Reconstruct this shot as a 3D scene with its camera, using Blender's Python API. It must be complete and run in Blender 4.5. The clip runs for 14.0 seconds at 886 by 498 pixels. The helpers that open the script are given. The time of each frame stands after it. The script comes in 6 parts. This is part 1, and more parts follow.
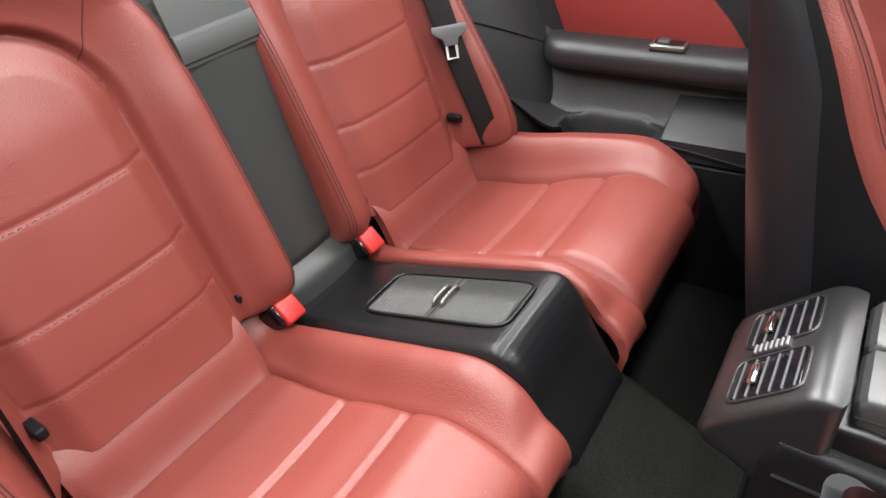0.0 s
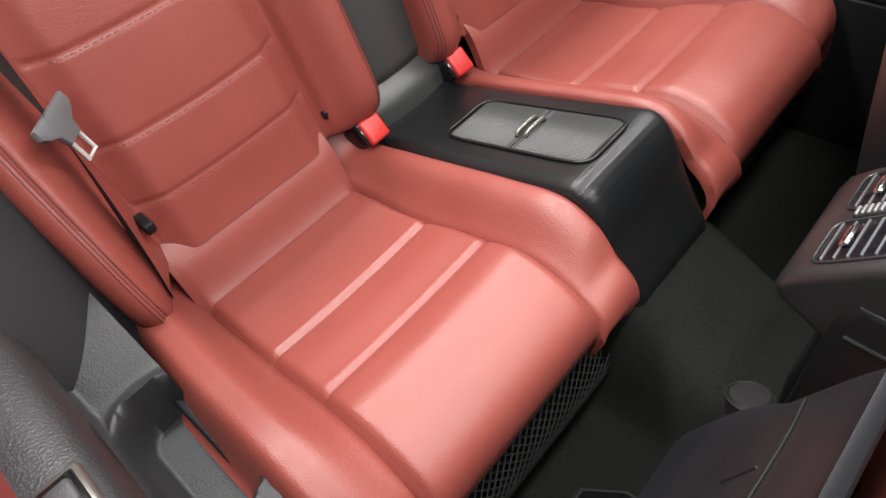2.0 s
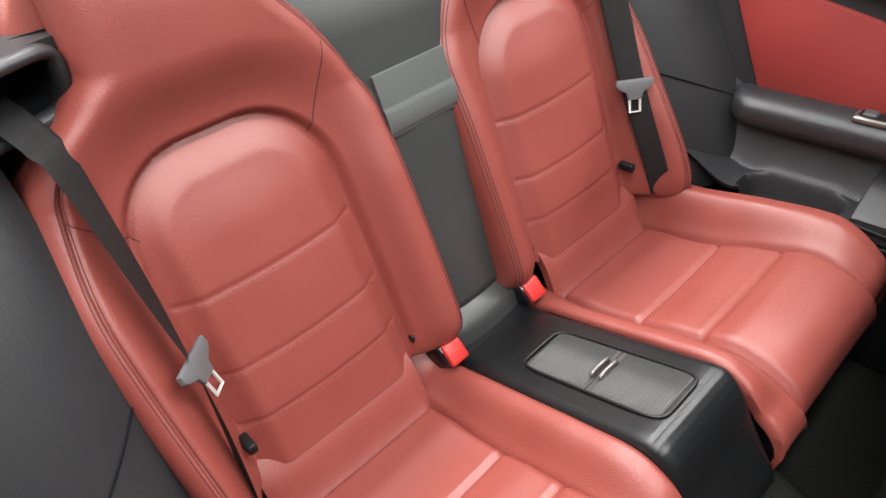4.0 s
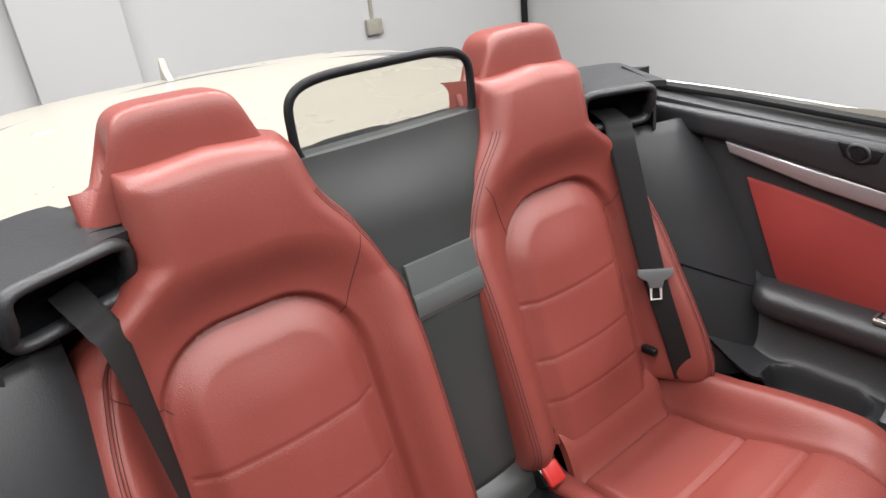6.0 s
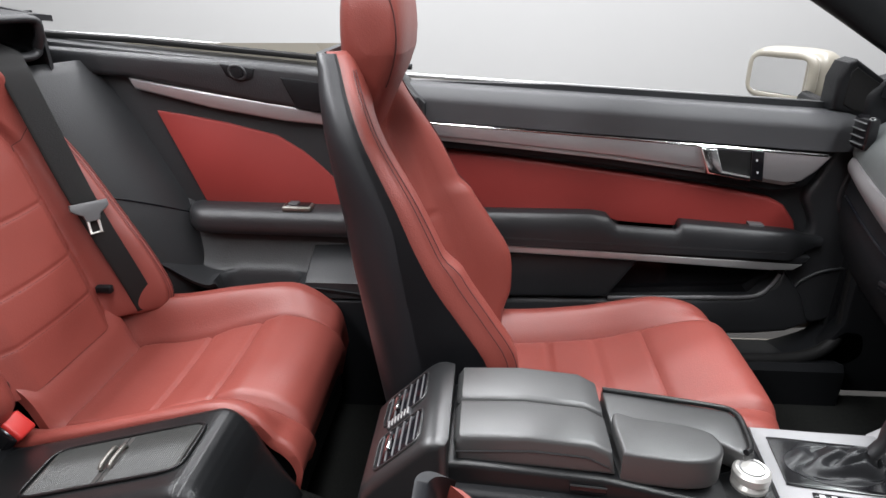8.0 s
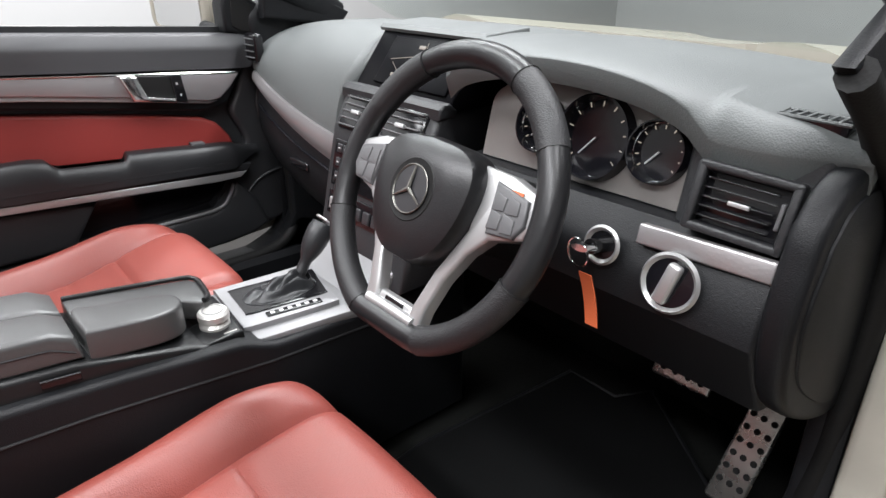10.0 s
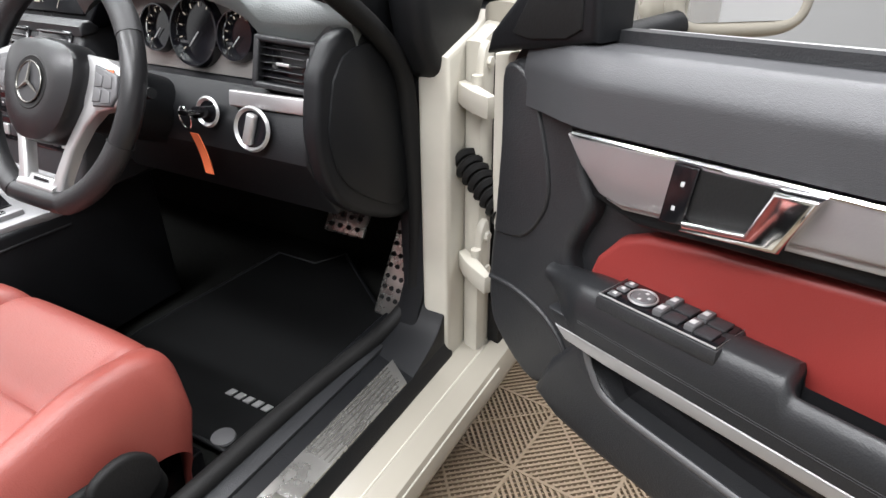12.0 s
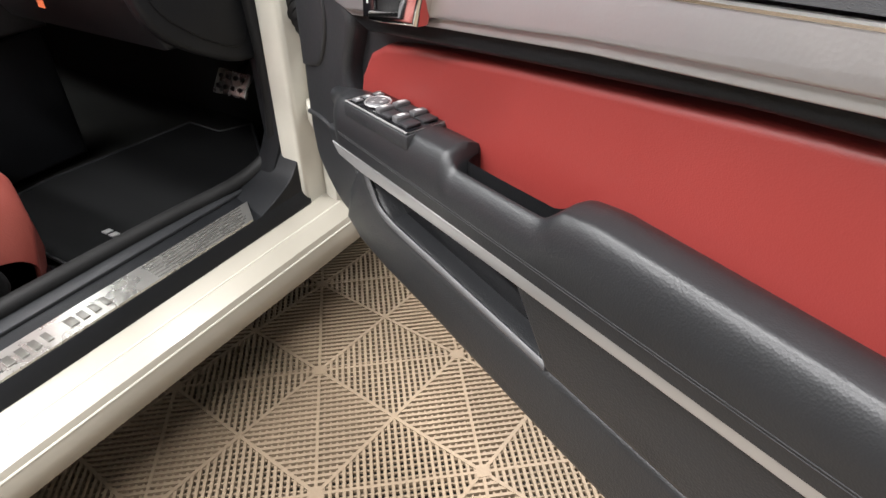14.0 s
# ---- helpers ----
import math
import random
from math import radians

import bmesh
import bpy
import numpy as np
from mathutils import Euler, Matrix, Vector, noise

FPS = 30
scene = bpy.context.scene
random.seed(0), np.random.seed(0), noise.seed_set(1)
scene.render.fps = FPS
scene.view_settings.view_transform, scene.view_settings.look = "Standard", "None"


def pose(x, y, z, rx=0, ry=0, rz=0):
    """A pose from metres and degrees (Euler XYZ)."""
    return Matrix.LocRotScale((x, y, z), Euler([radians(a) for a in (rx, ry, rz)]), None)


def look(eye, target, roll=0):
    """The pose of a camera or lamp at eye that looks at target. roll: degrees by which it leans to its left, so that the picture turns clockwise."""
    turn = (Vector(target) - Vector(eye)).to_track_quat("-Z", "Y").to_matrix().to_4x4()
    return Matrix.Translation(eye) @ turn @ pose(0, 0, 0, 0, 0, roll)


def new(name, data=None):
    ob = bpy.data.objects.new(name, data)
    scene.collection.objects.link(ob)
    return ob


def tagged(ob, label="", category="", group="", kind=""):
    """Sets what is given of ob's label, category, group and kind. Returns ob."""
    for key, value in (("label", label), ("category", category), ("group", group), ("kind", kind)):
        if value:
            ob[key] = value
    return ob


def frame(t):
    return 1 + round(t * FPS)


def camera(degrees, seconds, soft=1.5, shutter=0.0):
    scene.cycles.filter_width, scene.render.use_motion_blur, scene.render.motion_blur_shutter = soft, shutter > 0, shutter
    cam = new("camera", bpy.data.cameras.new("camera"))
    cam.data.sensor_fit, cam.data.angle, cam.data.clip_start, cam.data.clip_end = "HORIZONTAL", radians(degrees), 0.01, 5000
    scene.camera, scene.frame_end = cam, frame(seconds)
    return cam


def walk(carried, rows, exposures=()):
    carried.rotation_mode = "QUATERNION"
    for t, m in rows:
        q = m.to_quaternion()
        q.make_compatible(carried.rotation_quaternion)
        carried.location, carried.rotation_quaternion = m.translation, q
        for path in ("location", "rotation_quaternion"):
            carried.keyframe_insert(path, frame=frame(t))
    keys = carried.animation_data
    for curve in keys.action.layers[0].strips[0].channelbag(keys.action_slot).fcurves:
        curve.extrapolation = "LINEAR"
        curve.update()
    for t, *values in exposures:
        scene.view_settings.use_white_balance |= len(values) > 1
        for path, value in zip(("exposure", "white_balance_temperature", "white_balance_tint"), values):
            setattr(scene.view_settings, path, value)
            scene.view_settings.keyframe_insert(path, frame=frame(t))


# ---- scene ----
cam = camera(69.7, 14.0)
PATH = [
    (0, (0.7, -0.574, 1.173), (-0.288, 0.723, 0.015), -7.0),
    (0.5, (0.713, -0.584, 1.154), (-0.332, 0.448, -0.204), -9.3),
    (1, (0.716, -0.579, 1.147), (-0.309, 0.316, -0.319), -10.9),
    (1.5, (0.714, -0.567, 1.151), (-0.299, 0.258, -0.363), -12.1),
    (2, (0.702, -0.563, 1.172), (-0.307, 0.251, -0.351), -11.9),
    (2.5, (0.695, -0.549, 1.203), (-0.34, 0.248, -0.312), -12.7),
    (3, (0.68, -0.551, 1.241), (-0.398, 0.29, -0.218), -11.6),
    (3.5, (0.665, -0.556, 1.295), (-0.498, 0.349, -0.057), -10.5),
    (4, (0.638, -0.568, 1.342), (-0.624, 0.408, 0.136), -9.1),
    (4.2, (0.64, -0.563, 1.359), (-0.665, 0.428, 0.213), -8.7),
    (6.3, (0.674, -0.554, 1.425), (-0.8, 0.55, 0.647), -5.9),
    (6.5, (0.695, -0.567, 1.398), (-0.722, 0.623, 0.639), -5.8),
    (7, (0.731, -0.603, 1.342), (-0.379, 0.873, 0.573), -5.7),
    (7.5, (0.777, -0.659, 1.311), (0.07, 1.019, 0.484), -5.3),
    (8, (0.795, -0.708, 1.213), (0.661, 1.133, 0.444), -0.3),
    (8.5, (0.82, -0.73, 1.182), (1.214, 1.069, 0.404), 0.0),
    (8.7, (0.825, -0.744, 1.174), (1.367, 1.017, 0.397), 0.1),
    (10.8, (0.88, -1.041, 1.092), (2.263, 0.099, 0.206), -0.3),
    (11, (0.867, -1.079, 1.089), (2.286, 0.002, 0.187), -0.3),
    (11.5, (0.825, -1.182, 1.091), (2.303, -0.223, 0.144), -0.6),
    (12, (0.796, -1.293, 1.101), (2.308, -0.418, 0.127), -1.1),
    (12.5, (0.806, -1.4, 1.075), (2.346, -0.624, 0.063), -1.2),
    (13, (0.854, -1.552, 1.047), (2.381, -0.824, -0.019), -1.5),
    (13.5, (0.841, -1.636, 1.021), (2.299, -0.848, -0.098), -1.8),
    (14, (0.849, -1.664, 1.001), (2.211, -0.773, -0.161), -1.7),
]
walk(cam, [(t, look(eye, target, roll)) for t, eye, target, roll in PATH], [(0.0, 0.34, 6450, 10), (1.0, 0.27, 6480, 10), (2.5, 0.26, 6500, 10), (4.2, 0.40, 6450, 10), (6.5, -0.05, 6350, 10), (7.5, -0.05, 6150, 10), (8.7, 0.05, 6350, 10), (11.0, 0.47, 6150, 10), (12.0, 0.64, 6250, 10), (13.0, 0.78, 6350, 10), (14.0, 0.92, 6400, 10)])

# ---- light ----

world = bpy.data.worlds.new("world")
scene.world = world
world.use_nodes = True
world.node_tree.nodes["Background"].inputs[0].default_value = (0.9, 0.95, 1.0, 1)
world.node_tree.nodes["Background"].inputs[1].default_value = 0.25


def strip_light(x, y, z, lx, ly, watts):
    lamp = bpy.data.lights.new("ceiling_strip_light", "AREA")
    lamp.shape, lamp.size, lamp.size_y, lamp.energy = "RECTANGLE", lx, ly, watts
    lamp.color = (1.0, 0.98, 0.97)
    ob = new("ceiling_strip_light", lamp)
    ob.matrix_world = pose(x, y, z, 0, 0, 0)
    return ob


for lx_, watts_ in ((-0.9, 180), (0.8, 125), (2.6, 170)):
    strip_light(lx_, -0.2, 3.08, 0.35, 4.6, watts_)
strip_light(0.9, 2.5, 3.08, 4.4, 0.35, 90)


# ---- materials ----
def material(name, color, rough=0.5, metal=0.0, grain=0.0, grain_size=400.0, mottle=0.1, mottle_size=8.0,
             coat=0.0, spec=0.5, stretch=(1, 1, 1), rough_var=0.08, crease=0.0):
    """Principled surface with mottled colour, varied roughness and a fine relief."""
    m = bpy.data.materials.new(name)
    m.use_nodes = True
    nt = m.node_tree
    b = nt.nodes["Principled BSDF"]
    co = nt.nodes.new("ShaderNodeTexCoord")
    mp = nt.nodes.new("ShaderNodeMapping")
    mp.inputs["Scale"].default_value = stretch
    nt.links.new(co.outputs["Object"], mp.inputs["Vector"])
    big = nt.nodes.new("ShaderNodeTexNoise")
    big.inputs["Scale"].default_value, big.inputs["Detail"].default_value = mottle_size, 5
    nt.links.new(mp.outputs[0], big.inputs["Vector"])
    mix = nt.nodes.new("ShaderNodeMix")
    mix.data_type = "RGBA"
    lo = [c * (1 - mottle) for c in color]
    hi = [min(1, c * (1 + mottle)) for c in color]
    mix.inputs[6].default_value, mix.inputs[7].default_value = (*lo, 1), (*hi, 1)
    nt.links.new(big.outputs["Fac"], mix.inputs[0])
    nt.links.new(mix.outputs[2], b.inputs["Base Color"])
    rng = nt.nodes.new("ShaderNodeMapRange")
    rng.inputs[3].default_value, rng.inputs[4].default_value = max(0.02, rough - rough_var), min(1, rough + rough_var)
    nt.links.new(big.outputs["Fac"], rng.inputs[0])
    nt.links.new(rng.outputs[0], b.inputs["Roughness"])
    b.inputs["Metallic"].default_value = metal
    b.inputs["Specular IOR Level"].default_value = spec
    b.inputs["Coat Weight"].default_value = coat
    b.inputs["Coat Roughness"].default_value = 0.08
    if grain:
        tex = nt.nodes.new("ShaderNodeTexVoronoi")
        tex.inputs["Scale"].default_value = grain_size
        nt.links.new(mp.outputs[0], tex.inputs["Vector"])
        fine = nt.nodes.new("ShaderNodeTexNoise")
        fine.inputs["Scale"].default_value, fine.inputs["Detail"].default_value = grain_size * 0.35, 6
        nt.links.new(mp.outputs[0], fine.inputs["Vector"])
        add = nt.nodes.new("ShaderNodeMath")
        nt.links.new(tex.outputs["Distance"], add.inputs[0])
        nt.links.new(fine.outputs["Fac"], add.inputs[1])
        bump = nt.nodes.new("ShaderNodeBump")
        bump.inputs["Strength"].default_value, bump.inputs["Distance"].default_value = grain, 0.0006
        nt.links.new(add.outputs[0], bump.inputs["Height"])
        nt.links.new(bump.outputs[0], b.inputs["Normal"])
        if crease:
            wr = nt.nodes.new("ShaderNodeTexNoise")
            wr.inputs["Scale"].default_value, wr.inputs["Detail"].default_value, wr.inputs["Distortion"].default_value = 8.0, 1.5, 0.2
            nt.links.new(mp.outputs[0], wr.inputs["Vector"])
            soft = nt.nodes.new("ShaderNodeBump")
            soft.inputs["Strength"].default_value, soft.inputs["Distance"].default_value = crease, 0.012
            nt.links.new(wr.outputs["Fac"], soft.inputs["Height"])
            nt.links.new(soft.outputs[0], bump.inputs["Normal"])
    return m


def glow(name, color, strength):
    m = bpy.data.materials.new(name)
    m.use_nodes = True
    b = m.node_tree.nodes["Principled BSDF"]
    b.inputs["Base Color"].default_value = (0.02, 0.02, 0.02, 1)
    b.inputs["Emission Color"].default_value = (*color, 1)
    b.inputs["Emission Strength"].default_value = strength
    return m


LEATHER = material("red_leather", (0.196, 0.0432, 0.0332), 0.41, grain=0.42, grain_size=480, mottle=0.12, mottle_size=7, crease=0.16, spec=0.55)
INLAY = material("red_door_leather", (0.215, 0.029, 0.025), 0.45, grain=0.2, grain_size=700, mottle=0.10, mottle_size=5, spec=0.4)
THREAD = material("dark_thread", (0.055, 0.012, 0.012), 0.8)
CENTRE_LEATHER = material("charcoal_leather", (0.031, 0.0338, 0.0327), 0.40, grain=0.14, grain_size=620, crease=0.06, spec=0.55)
STRAP = material("grey_strap_leather", (0.075, 0.081, 0.079), 0.42, grain=0.2, grain_size=620, crease=0.12)
SHELL = material("seat_shell_plastic", (0.012, 0.0125, 0.0145), 0.40, grain=0.12, grain_size=700, spec=0.5)
POD = material("satin_console_plastic", (0.013, 0.0133, 0.014), 0.33, grain=0.06, grain_size=700, spec=0.9)
LIDPAD = material("satin_lid_leather", (0.052, 0.053, 0.053), 0.36, grain=0.12, grain_size=520, crease=0.05, spec=0.7)
BUTTON = material("dark_buttons", (0.022, 0.022, 0.024), 0.4)
BLACK_LEATHER = material("black_leather", (0.014, 0.0147, 0.016), 0.38, grain=0.2, grain_size=520, crease=0.08, spec=0.42)
BLACK_THREAD = material("black_thread", (0.008, 0.008, 0.009), 0.7)
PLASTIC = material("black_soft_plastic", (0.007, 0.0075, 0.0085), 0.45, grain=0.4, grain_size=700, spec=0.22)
TRIM = material("charcoal_trim", (0.018, 0.0188, 0.0205), 0.44, grain=0.5, grain_size=420, spec=0.5)
PAD = material("grey_door_pad", (0.044, 0.045, 0.048), 0.46, grain=0.3, grain_size=800, stretch=(1, 1, 2.2))
RIM = material("smooth_wheel_leather", (0.009, 0.009, 0.010), 0.33, grain=0.15, grain_size=520)
KNOB = material("bright_silver", (0.66, 0.65, 0.62), 0.3, metal=0.5)
CONSOLE = material("console_plastic", (0.0065, 0.007, 0.0075), 0.32, grain=0.14, grain_size=650, spec=0.42)
SIDETRIM = material("grained_side_trim", (0.019, 0.0197, 0.021), 0.42, grain=0.4, grain_size=420, spec=0.35)
NICKEL = material("dark_nickel", (0.17, 0.165, 0.15), 0.32, metal=0.7)
LID = material("dark_grey_lid", (0.036, 0.0375, 0.0355), 0.40, spec=0.55)
GLOSS = material("gloss_black", (0.006, 0.006, 0.007), 0.15, rough_var=0.04)
CARPET = material("dark_carpet", (0.012, 0.0126, 0.0117), 0.95, grain=1.0, grain_size=700, mottle=0.8, mottle_size=260, spec=0.06)
MAT = material("floor_mat_pile", (0.0055, 0.0058, 0.006), 0.95, grain=1.0, grain_size=1200, mottle=0.3, mottle_size=60, spec=0.08)
FABRIC = material("belt_webbing", (0.011, 0.011, 0.011), 0.6, grain=0.6, grain_size=900, spec=0.25)
WHITE = material("white_paint", (0.30, 0.280, 0.235), 0.28, coat=0.35, mottle=0.03, mottle_size=2, rough_var=0.05)
SEALER = material("bare_white_jamb", (0.43, 0.41, 0.355), 0.45, mottle=0.12, mottle_size=14)
ALU = material("brushed_aluminium", (0.40, 0.385, 0.39), 0.36, metal=0.75, grain=0.15, grain_size=300, stretch=(0.05, 1, 1))
STEEL = material("polished_steel", (0.46, 0.45, 0.425), 0.27, metal=0.9, rough_var=0.12, mottle=0.2, mottle_size=30)
CHROME = material("chrome", (0.8, 0.8, 0.8), 0.1, metal=1.0, rough_var=0.03)
SATIN = material("satin_silver", (0.46, 0.46, 0.46), 0.38, metal=0.7)
TONGUE = material("grey_belt_tongue", (0.10, 0.102, 0.105), 0.36)
GREYPL = material("grey_plastic", (0.085, 0.085, 0.088), 0.42)
REDPL = material("red_plastic", (0.42, 0.022, 0.018), 0.4)
ORANGE = material("orange_tag", (0.52, 0.11, 0.035), 0.7, grain=0.5, grain_size=500)
TILE = material("beige_grid_tile", (0.225, 0.168, 0.111), 0.62, grain=0.3, grain_size=200, mottle=0.2, mottle_size=3)
UNDER = material("dark_floor", (0.018, 0.016, 0.014), 0.8, mottle=0.3)
WALL = material("grey_wall", (0.475, 0.475, 0.47), 0.7, grain=0.1, grain_size=60, mottle=0.04, mottle_size=1.2)
RUBBER = material("rubber", (0.008, 0.008, 0.008), 0.6, grain=0.3, grain_size=300, spec=0.2)
SHIFT_ALU = material("satin_console_metal", (0.24, 0.24, 0.245), 0.5, metal=0.5, grain=0.1, grain_size=300)
DISPLAY = material("matt_display", (0.004, 0.004, 0.005), 0.3, spec=0.04)
SCREEN = material("dark_screen", (0.006, 0.006, 0.008), 0.12, rough_var=0.02)
NETTING = material("black_net", (0.006, 0.006, 0.006), 0.7)
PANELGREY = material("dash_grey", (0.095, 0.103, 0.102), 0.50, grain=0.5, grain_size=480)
LEDGE = material("soft_grained_ledge", (0.016, 0.0165, 0.018), 0.40, grain=0.5, grain_size=380, spec=0.5)
MIRROR = material("mirror_silver", (0.85, 0.85, 0.85), 0.02, metal=1.0, rough_var=0.01, mottle=0.01)
INK = material("white_print", (0.42, 0.42, 0.42), 0.5)
AMBER = glow("amber_lamp", (1.0, 0.45, 0.08), 1.2)
DIALGLOW = glow("dial_print", (0.9, 0.75, 0.6), 0.35)


def glass(name, tint, rough=0.02):
    m = bpy.data.materials.new(name)
    m.use_nodes = True
    b = m.node_tree.nodes["Principled BSDF"]
    b.inputs["Base Color"].default_value = (*tint, 1)
    b.inputs["Transmission Weight"].default_value = 1.0
    b.inputs["Roughness"].default_value = rough
    b.inputs["IOR"].default_value = 1.05
    return m


CLEAR = bpy.data.materials.new("clear_glass")
CLEAR.use_nodes = True
ct = CLEAR.node_tree
thru, shine, both = ct.nodes.new("ShaderNodeBsdfTransparent"), ct.nodes.new("ShaderNodeBsdfGlossy"), ct.nodes.new("ShaderNodeMixShader")
thru.inputs["Color"].default_value = (0.93, 0.96, 0.95, 1)
shine.inputs["Roughness"].default_value = 0.02
both.inputs["Fac"].default_value = 0.03
ct.links.new(thru.outputs[0], both.inputs[1])
ct.links.new(shine.outputs[0], both.inputs[2])
ct.links.new(both.outputs[0], ct.nodes["Material Output"].inputs["Surface"])
MESHNET = glass("deflector_mesh", (0.72, 0.72, 0.70), 0.05)


# ---- building helpers ----
def thing(name, label, category, at=(0, 0, 0), group="", kind=""):
    ob = new(name)
    ob.location = at
    ob.empty_display_size = 0.05
    return tagged(ob, label, category, group, kind)


def link_mesh(name, me, mat, parent=None, label="", smooth=True):
    me.materials.append(mat)
    for p in me.polygons:
        p.use_smooth = smooth
    ob = new(name, me)
    if parent is not None:
        ob.parent = parent
        ob.matrix_parent_inverse = Matrix.Translation(-Vector(base(parent)))
    if label:
        ob["label"] = label
    return ob


def base(ob):
    return ob.location


def part(name, bm, mat, parent=None, label="", smooth=True):
    """Links a bmesh, given in world places, as one mesh object under its thing or part."""
    bmesh.ops.recalc_face_normals(bm, faces=bm.faces)
    me = bpy.data.meshes.new(name)
    bm.to_mesh(me)
    bm.free()
    return link_mesh(name, me, mat, parent, label, smooth)


def sharp(ob, deg=40):
    ob.data.set_sharp_from_angle(angle=radians(deg))
    return ob


def raw(name, verts, faces, mat, parent=None, label="", smooth=True):
    bm = bmesh.new()
    vs = [bm.verts.new(v) for v in verts]
    for f in faces:
        try:
            bm.faces.new([vs[i] for i in f])
        except ValueError:
            pass
    return part(name, bm, mat, parent, label, smooth)


def box(name, xs, ys, zs, mat, parent=None, bev=0.006, seg=3, label="", m=None):
    bm = bmesh.new()
    bmesh.ops.create_cube(bm, size=1)
    c = Vector(((xs[0] + xs[1]) / 2, (ys[0] + ys[1]) / 2, (zs[0] + zs[1]) / 2))
    d = Vector((abs(xs[1] - xs[0]), abs(ys[1] - ys[0]), abs(zs[1] - zs[0])))
    for v in bm.verts:
        v.co = Vector((v.co.x * d.x, v.co.y * d.y, v.co.z * d.z)) + c
    bev = min(bev, 0.45 * min(d))
    if bev > 0:
        bmesh.ops.bevel(bm, geom=list(bm.edges), offset=bev, segments=seg, profile=0.5, affect="EDGES")
    if m is not None:
        bmesh.ops.transform(bm, matrix=m, verts=bm.verts)
    return sharp(part(name, bm, mat, parent, label), 50)


def prism(name, pts, axis, a, b, mat, parent=None, bev=0.004, seg=2, label="", m=None):
    """A polygon drawn in the plane across the axis, drawn out from a to b. x: (y, z); y: (x, z); z: (x, y)."""
    bm = bmesh.new()

    def at(p, k):
        return {"x": (k, p[0], p[1]), "y": (p[0], k, p[1]), "z": (p[0], p[1], k)}[axis]

    lo = [bm.verts.new(at(p, a)) for p in pts]
    hi = [bm.verts.new(at(p, b)) for p in pts]
    f0, f1 = bm.faces.new(lo), bm.faces.new(hi[::-1])
    n = len(pts)
    for i in range(n):
        bm.faces.new((lo[i], hi[i], hi[(i + 1) % n], lo[(i + 1) % n]))
    bmesh.ops.recalc_face_normals(bm, faces=bm.faces)
    if bev > 0:
        rim = [e for e in bm.edges if f0 in e.link_faces or f1 in e.link_faces]
        bmesh.ops.bevel(bm, geom=rim, offset=bev, segments=seg, profile=0.5, affect="EDGES", clamp_overlap=True)
    if m is not None:
        bmesh.ops.transform(bm, matrix=m, verts=bm.verts)
    return sharp(part(name, bm, mat, parent, label), 35)


def soft(pts, n=48):
    """A closed outline rounded through pts."""
    line = bez([(p[0], p[1], 0) for p in pts] + [(pts[0][0], pts[0][1], 0)], n)[:-1]
    return [(p.x, p.y) for p in line]


def surface(name, fn, nu, nv, mat, parent=None, back=None, label=""):
    """A sheet fn(u, v) with real thickness: back is the way to its far side."""
    vs, fs = [], []
    for i in range(nu + 1):
        for j in range(nv + 1):
            vs.append(Vector(fn(i / nu, j / nv)))
    w = nv + 1
    for i in range(nu):
        for j in range(nv):
            fs.append((i * w + j, (i + 1) * w + j, (i + 1) * w + j + 1, i * w + j + 1))
    if back is not None:
        n0 = len(vs)
        b = Vector(back)
        vs += [v + b for v in vs[:n0]]
        fs += [tuple(k + n0 for k in f[::-1]) for f in fs]
        rim = [i * w for i in range(nu)] + [nu * w + j for j in range(nv)] + [i * w + nv for i in range(nu, 0, -1)] + list(range(nv, 0, -1))
        for k in range(len(rim)):
            p, q = rim[k], rim[(k + 1) % len(rim)]
            fs.append((p, p + n0, q + n0, q))
    return sharp(raw(name, vs, fs, mat, parent, label), 60)


def tube(name, pts, r, mat, parent=None, n=10, closed=False, label="", flat=None):
    """A round or flat-oval bar along pts. flat: (half width, half height, side way)."""
    pts = [Vector(p) for p in pts]
    bm = bmesh.new()
    rings = []
    k = len(pts)
    side = None
    for i, p in enumerate(pts):
        a = pts[i - 1] if (i > 0 or closed) else p
        b = pts[(i + 1) % k] if (i < k - 1 or closed) else p
        t = (b - a).normalized()
        if flat is not None:
            s = Vector(flat[2])
            s = (s - t * s.dot(t)).normalized()
        elif side is None:
            s = t.cross(Vector((0, 0, 1)) if abs(t.z) < 0.9 else Vector((1, 0, 0))).normalized()
        else:
            s = (side - t * side.dot(t)).normalized()
        side = s
        u = s.cross(t)
        w, h = (flat[0], flat[1]) if flat is not None else ((r[i], r[i]) if isinstance(r, (list, tuple)) else (r, r))
        rings.append([bm.verts.new(p + s * (w * math.cos(6.28319 * j / n)) + u * (h * math.sin(6.28319 * j / n))) for j in range(n)])
    for i in range(k if closed else k - 1):
        A, B = rings[i], rings[(i + 1) % k]
        for j in range(n):
            bm.faces.new((A[j], A[(j + 1) % n], B[(j + 1) % n], B[j]))
    if not closed:
        bm.faces.new(rings[0][::-1])
        bm.faces.new(rings[-1])
    return sharp(part(name, bm, mat, parent, label), 55)


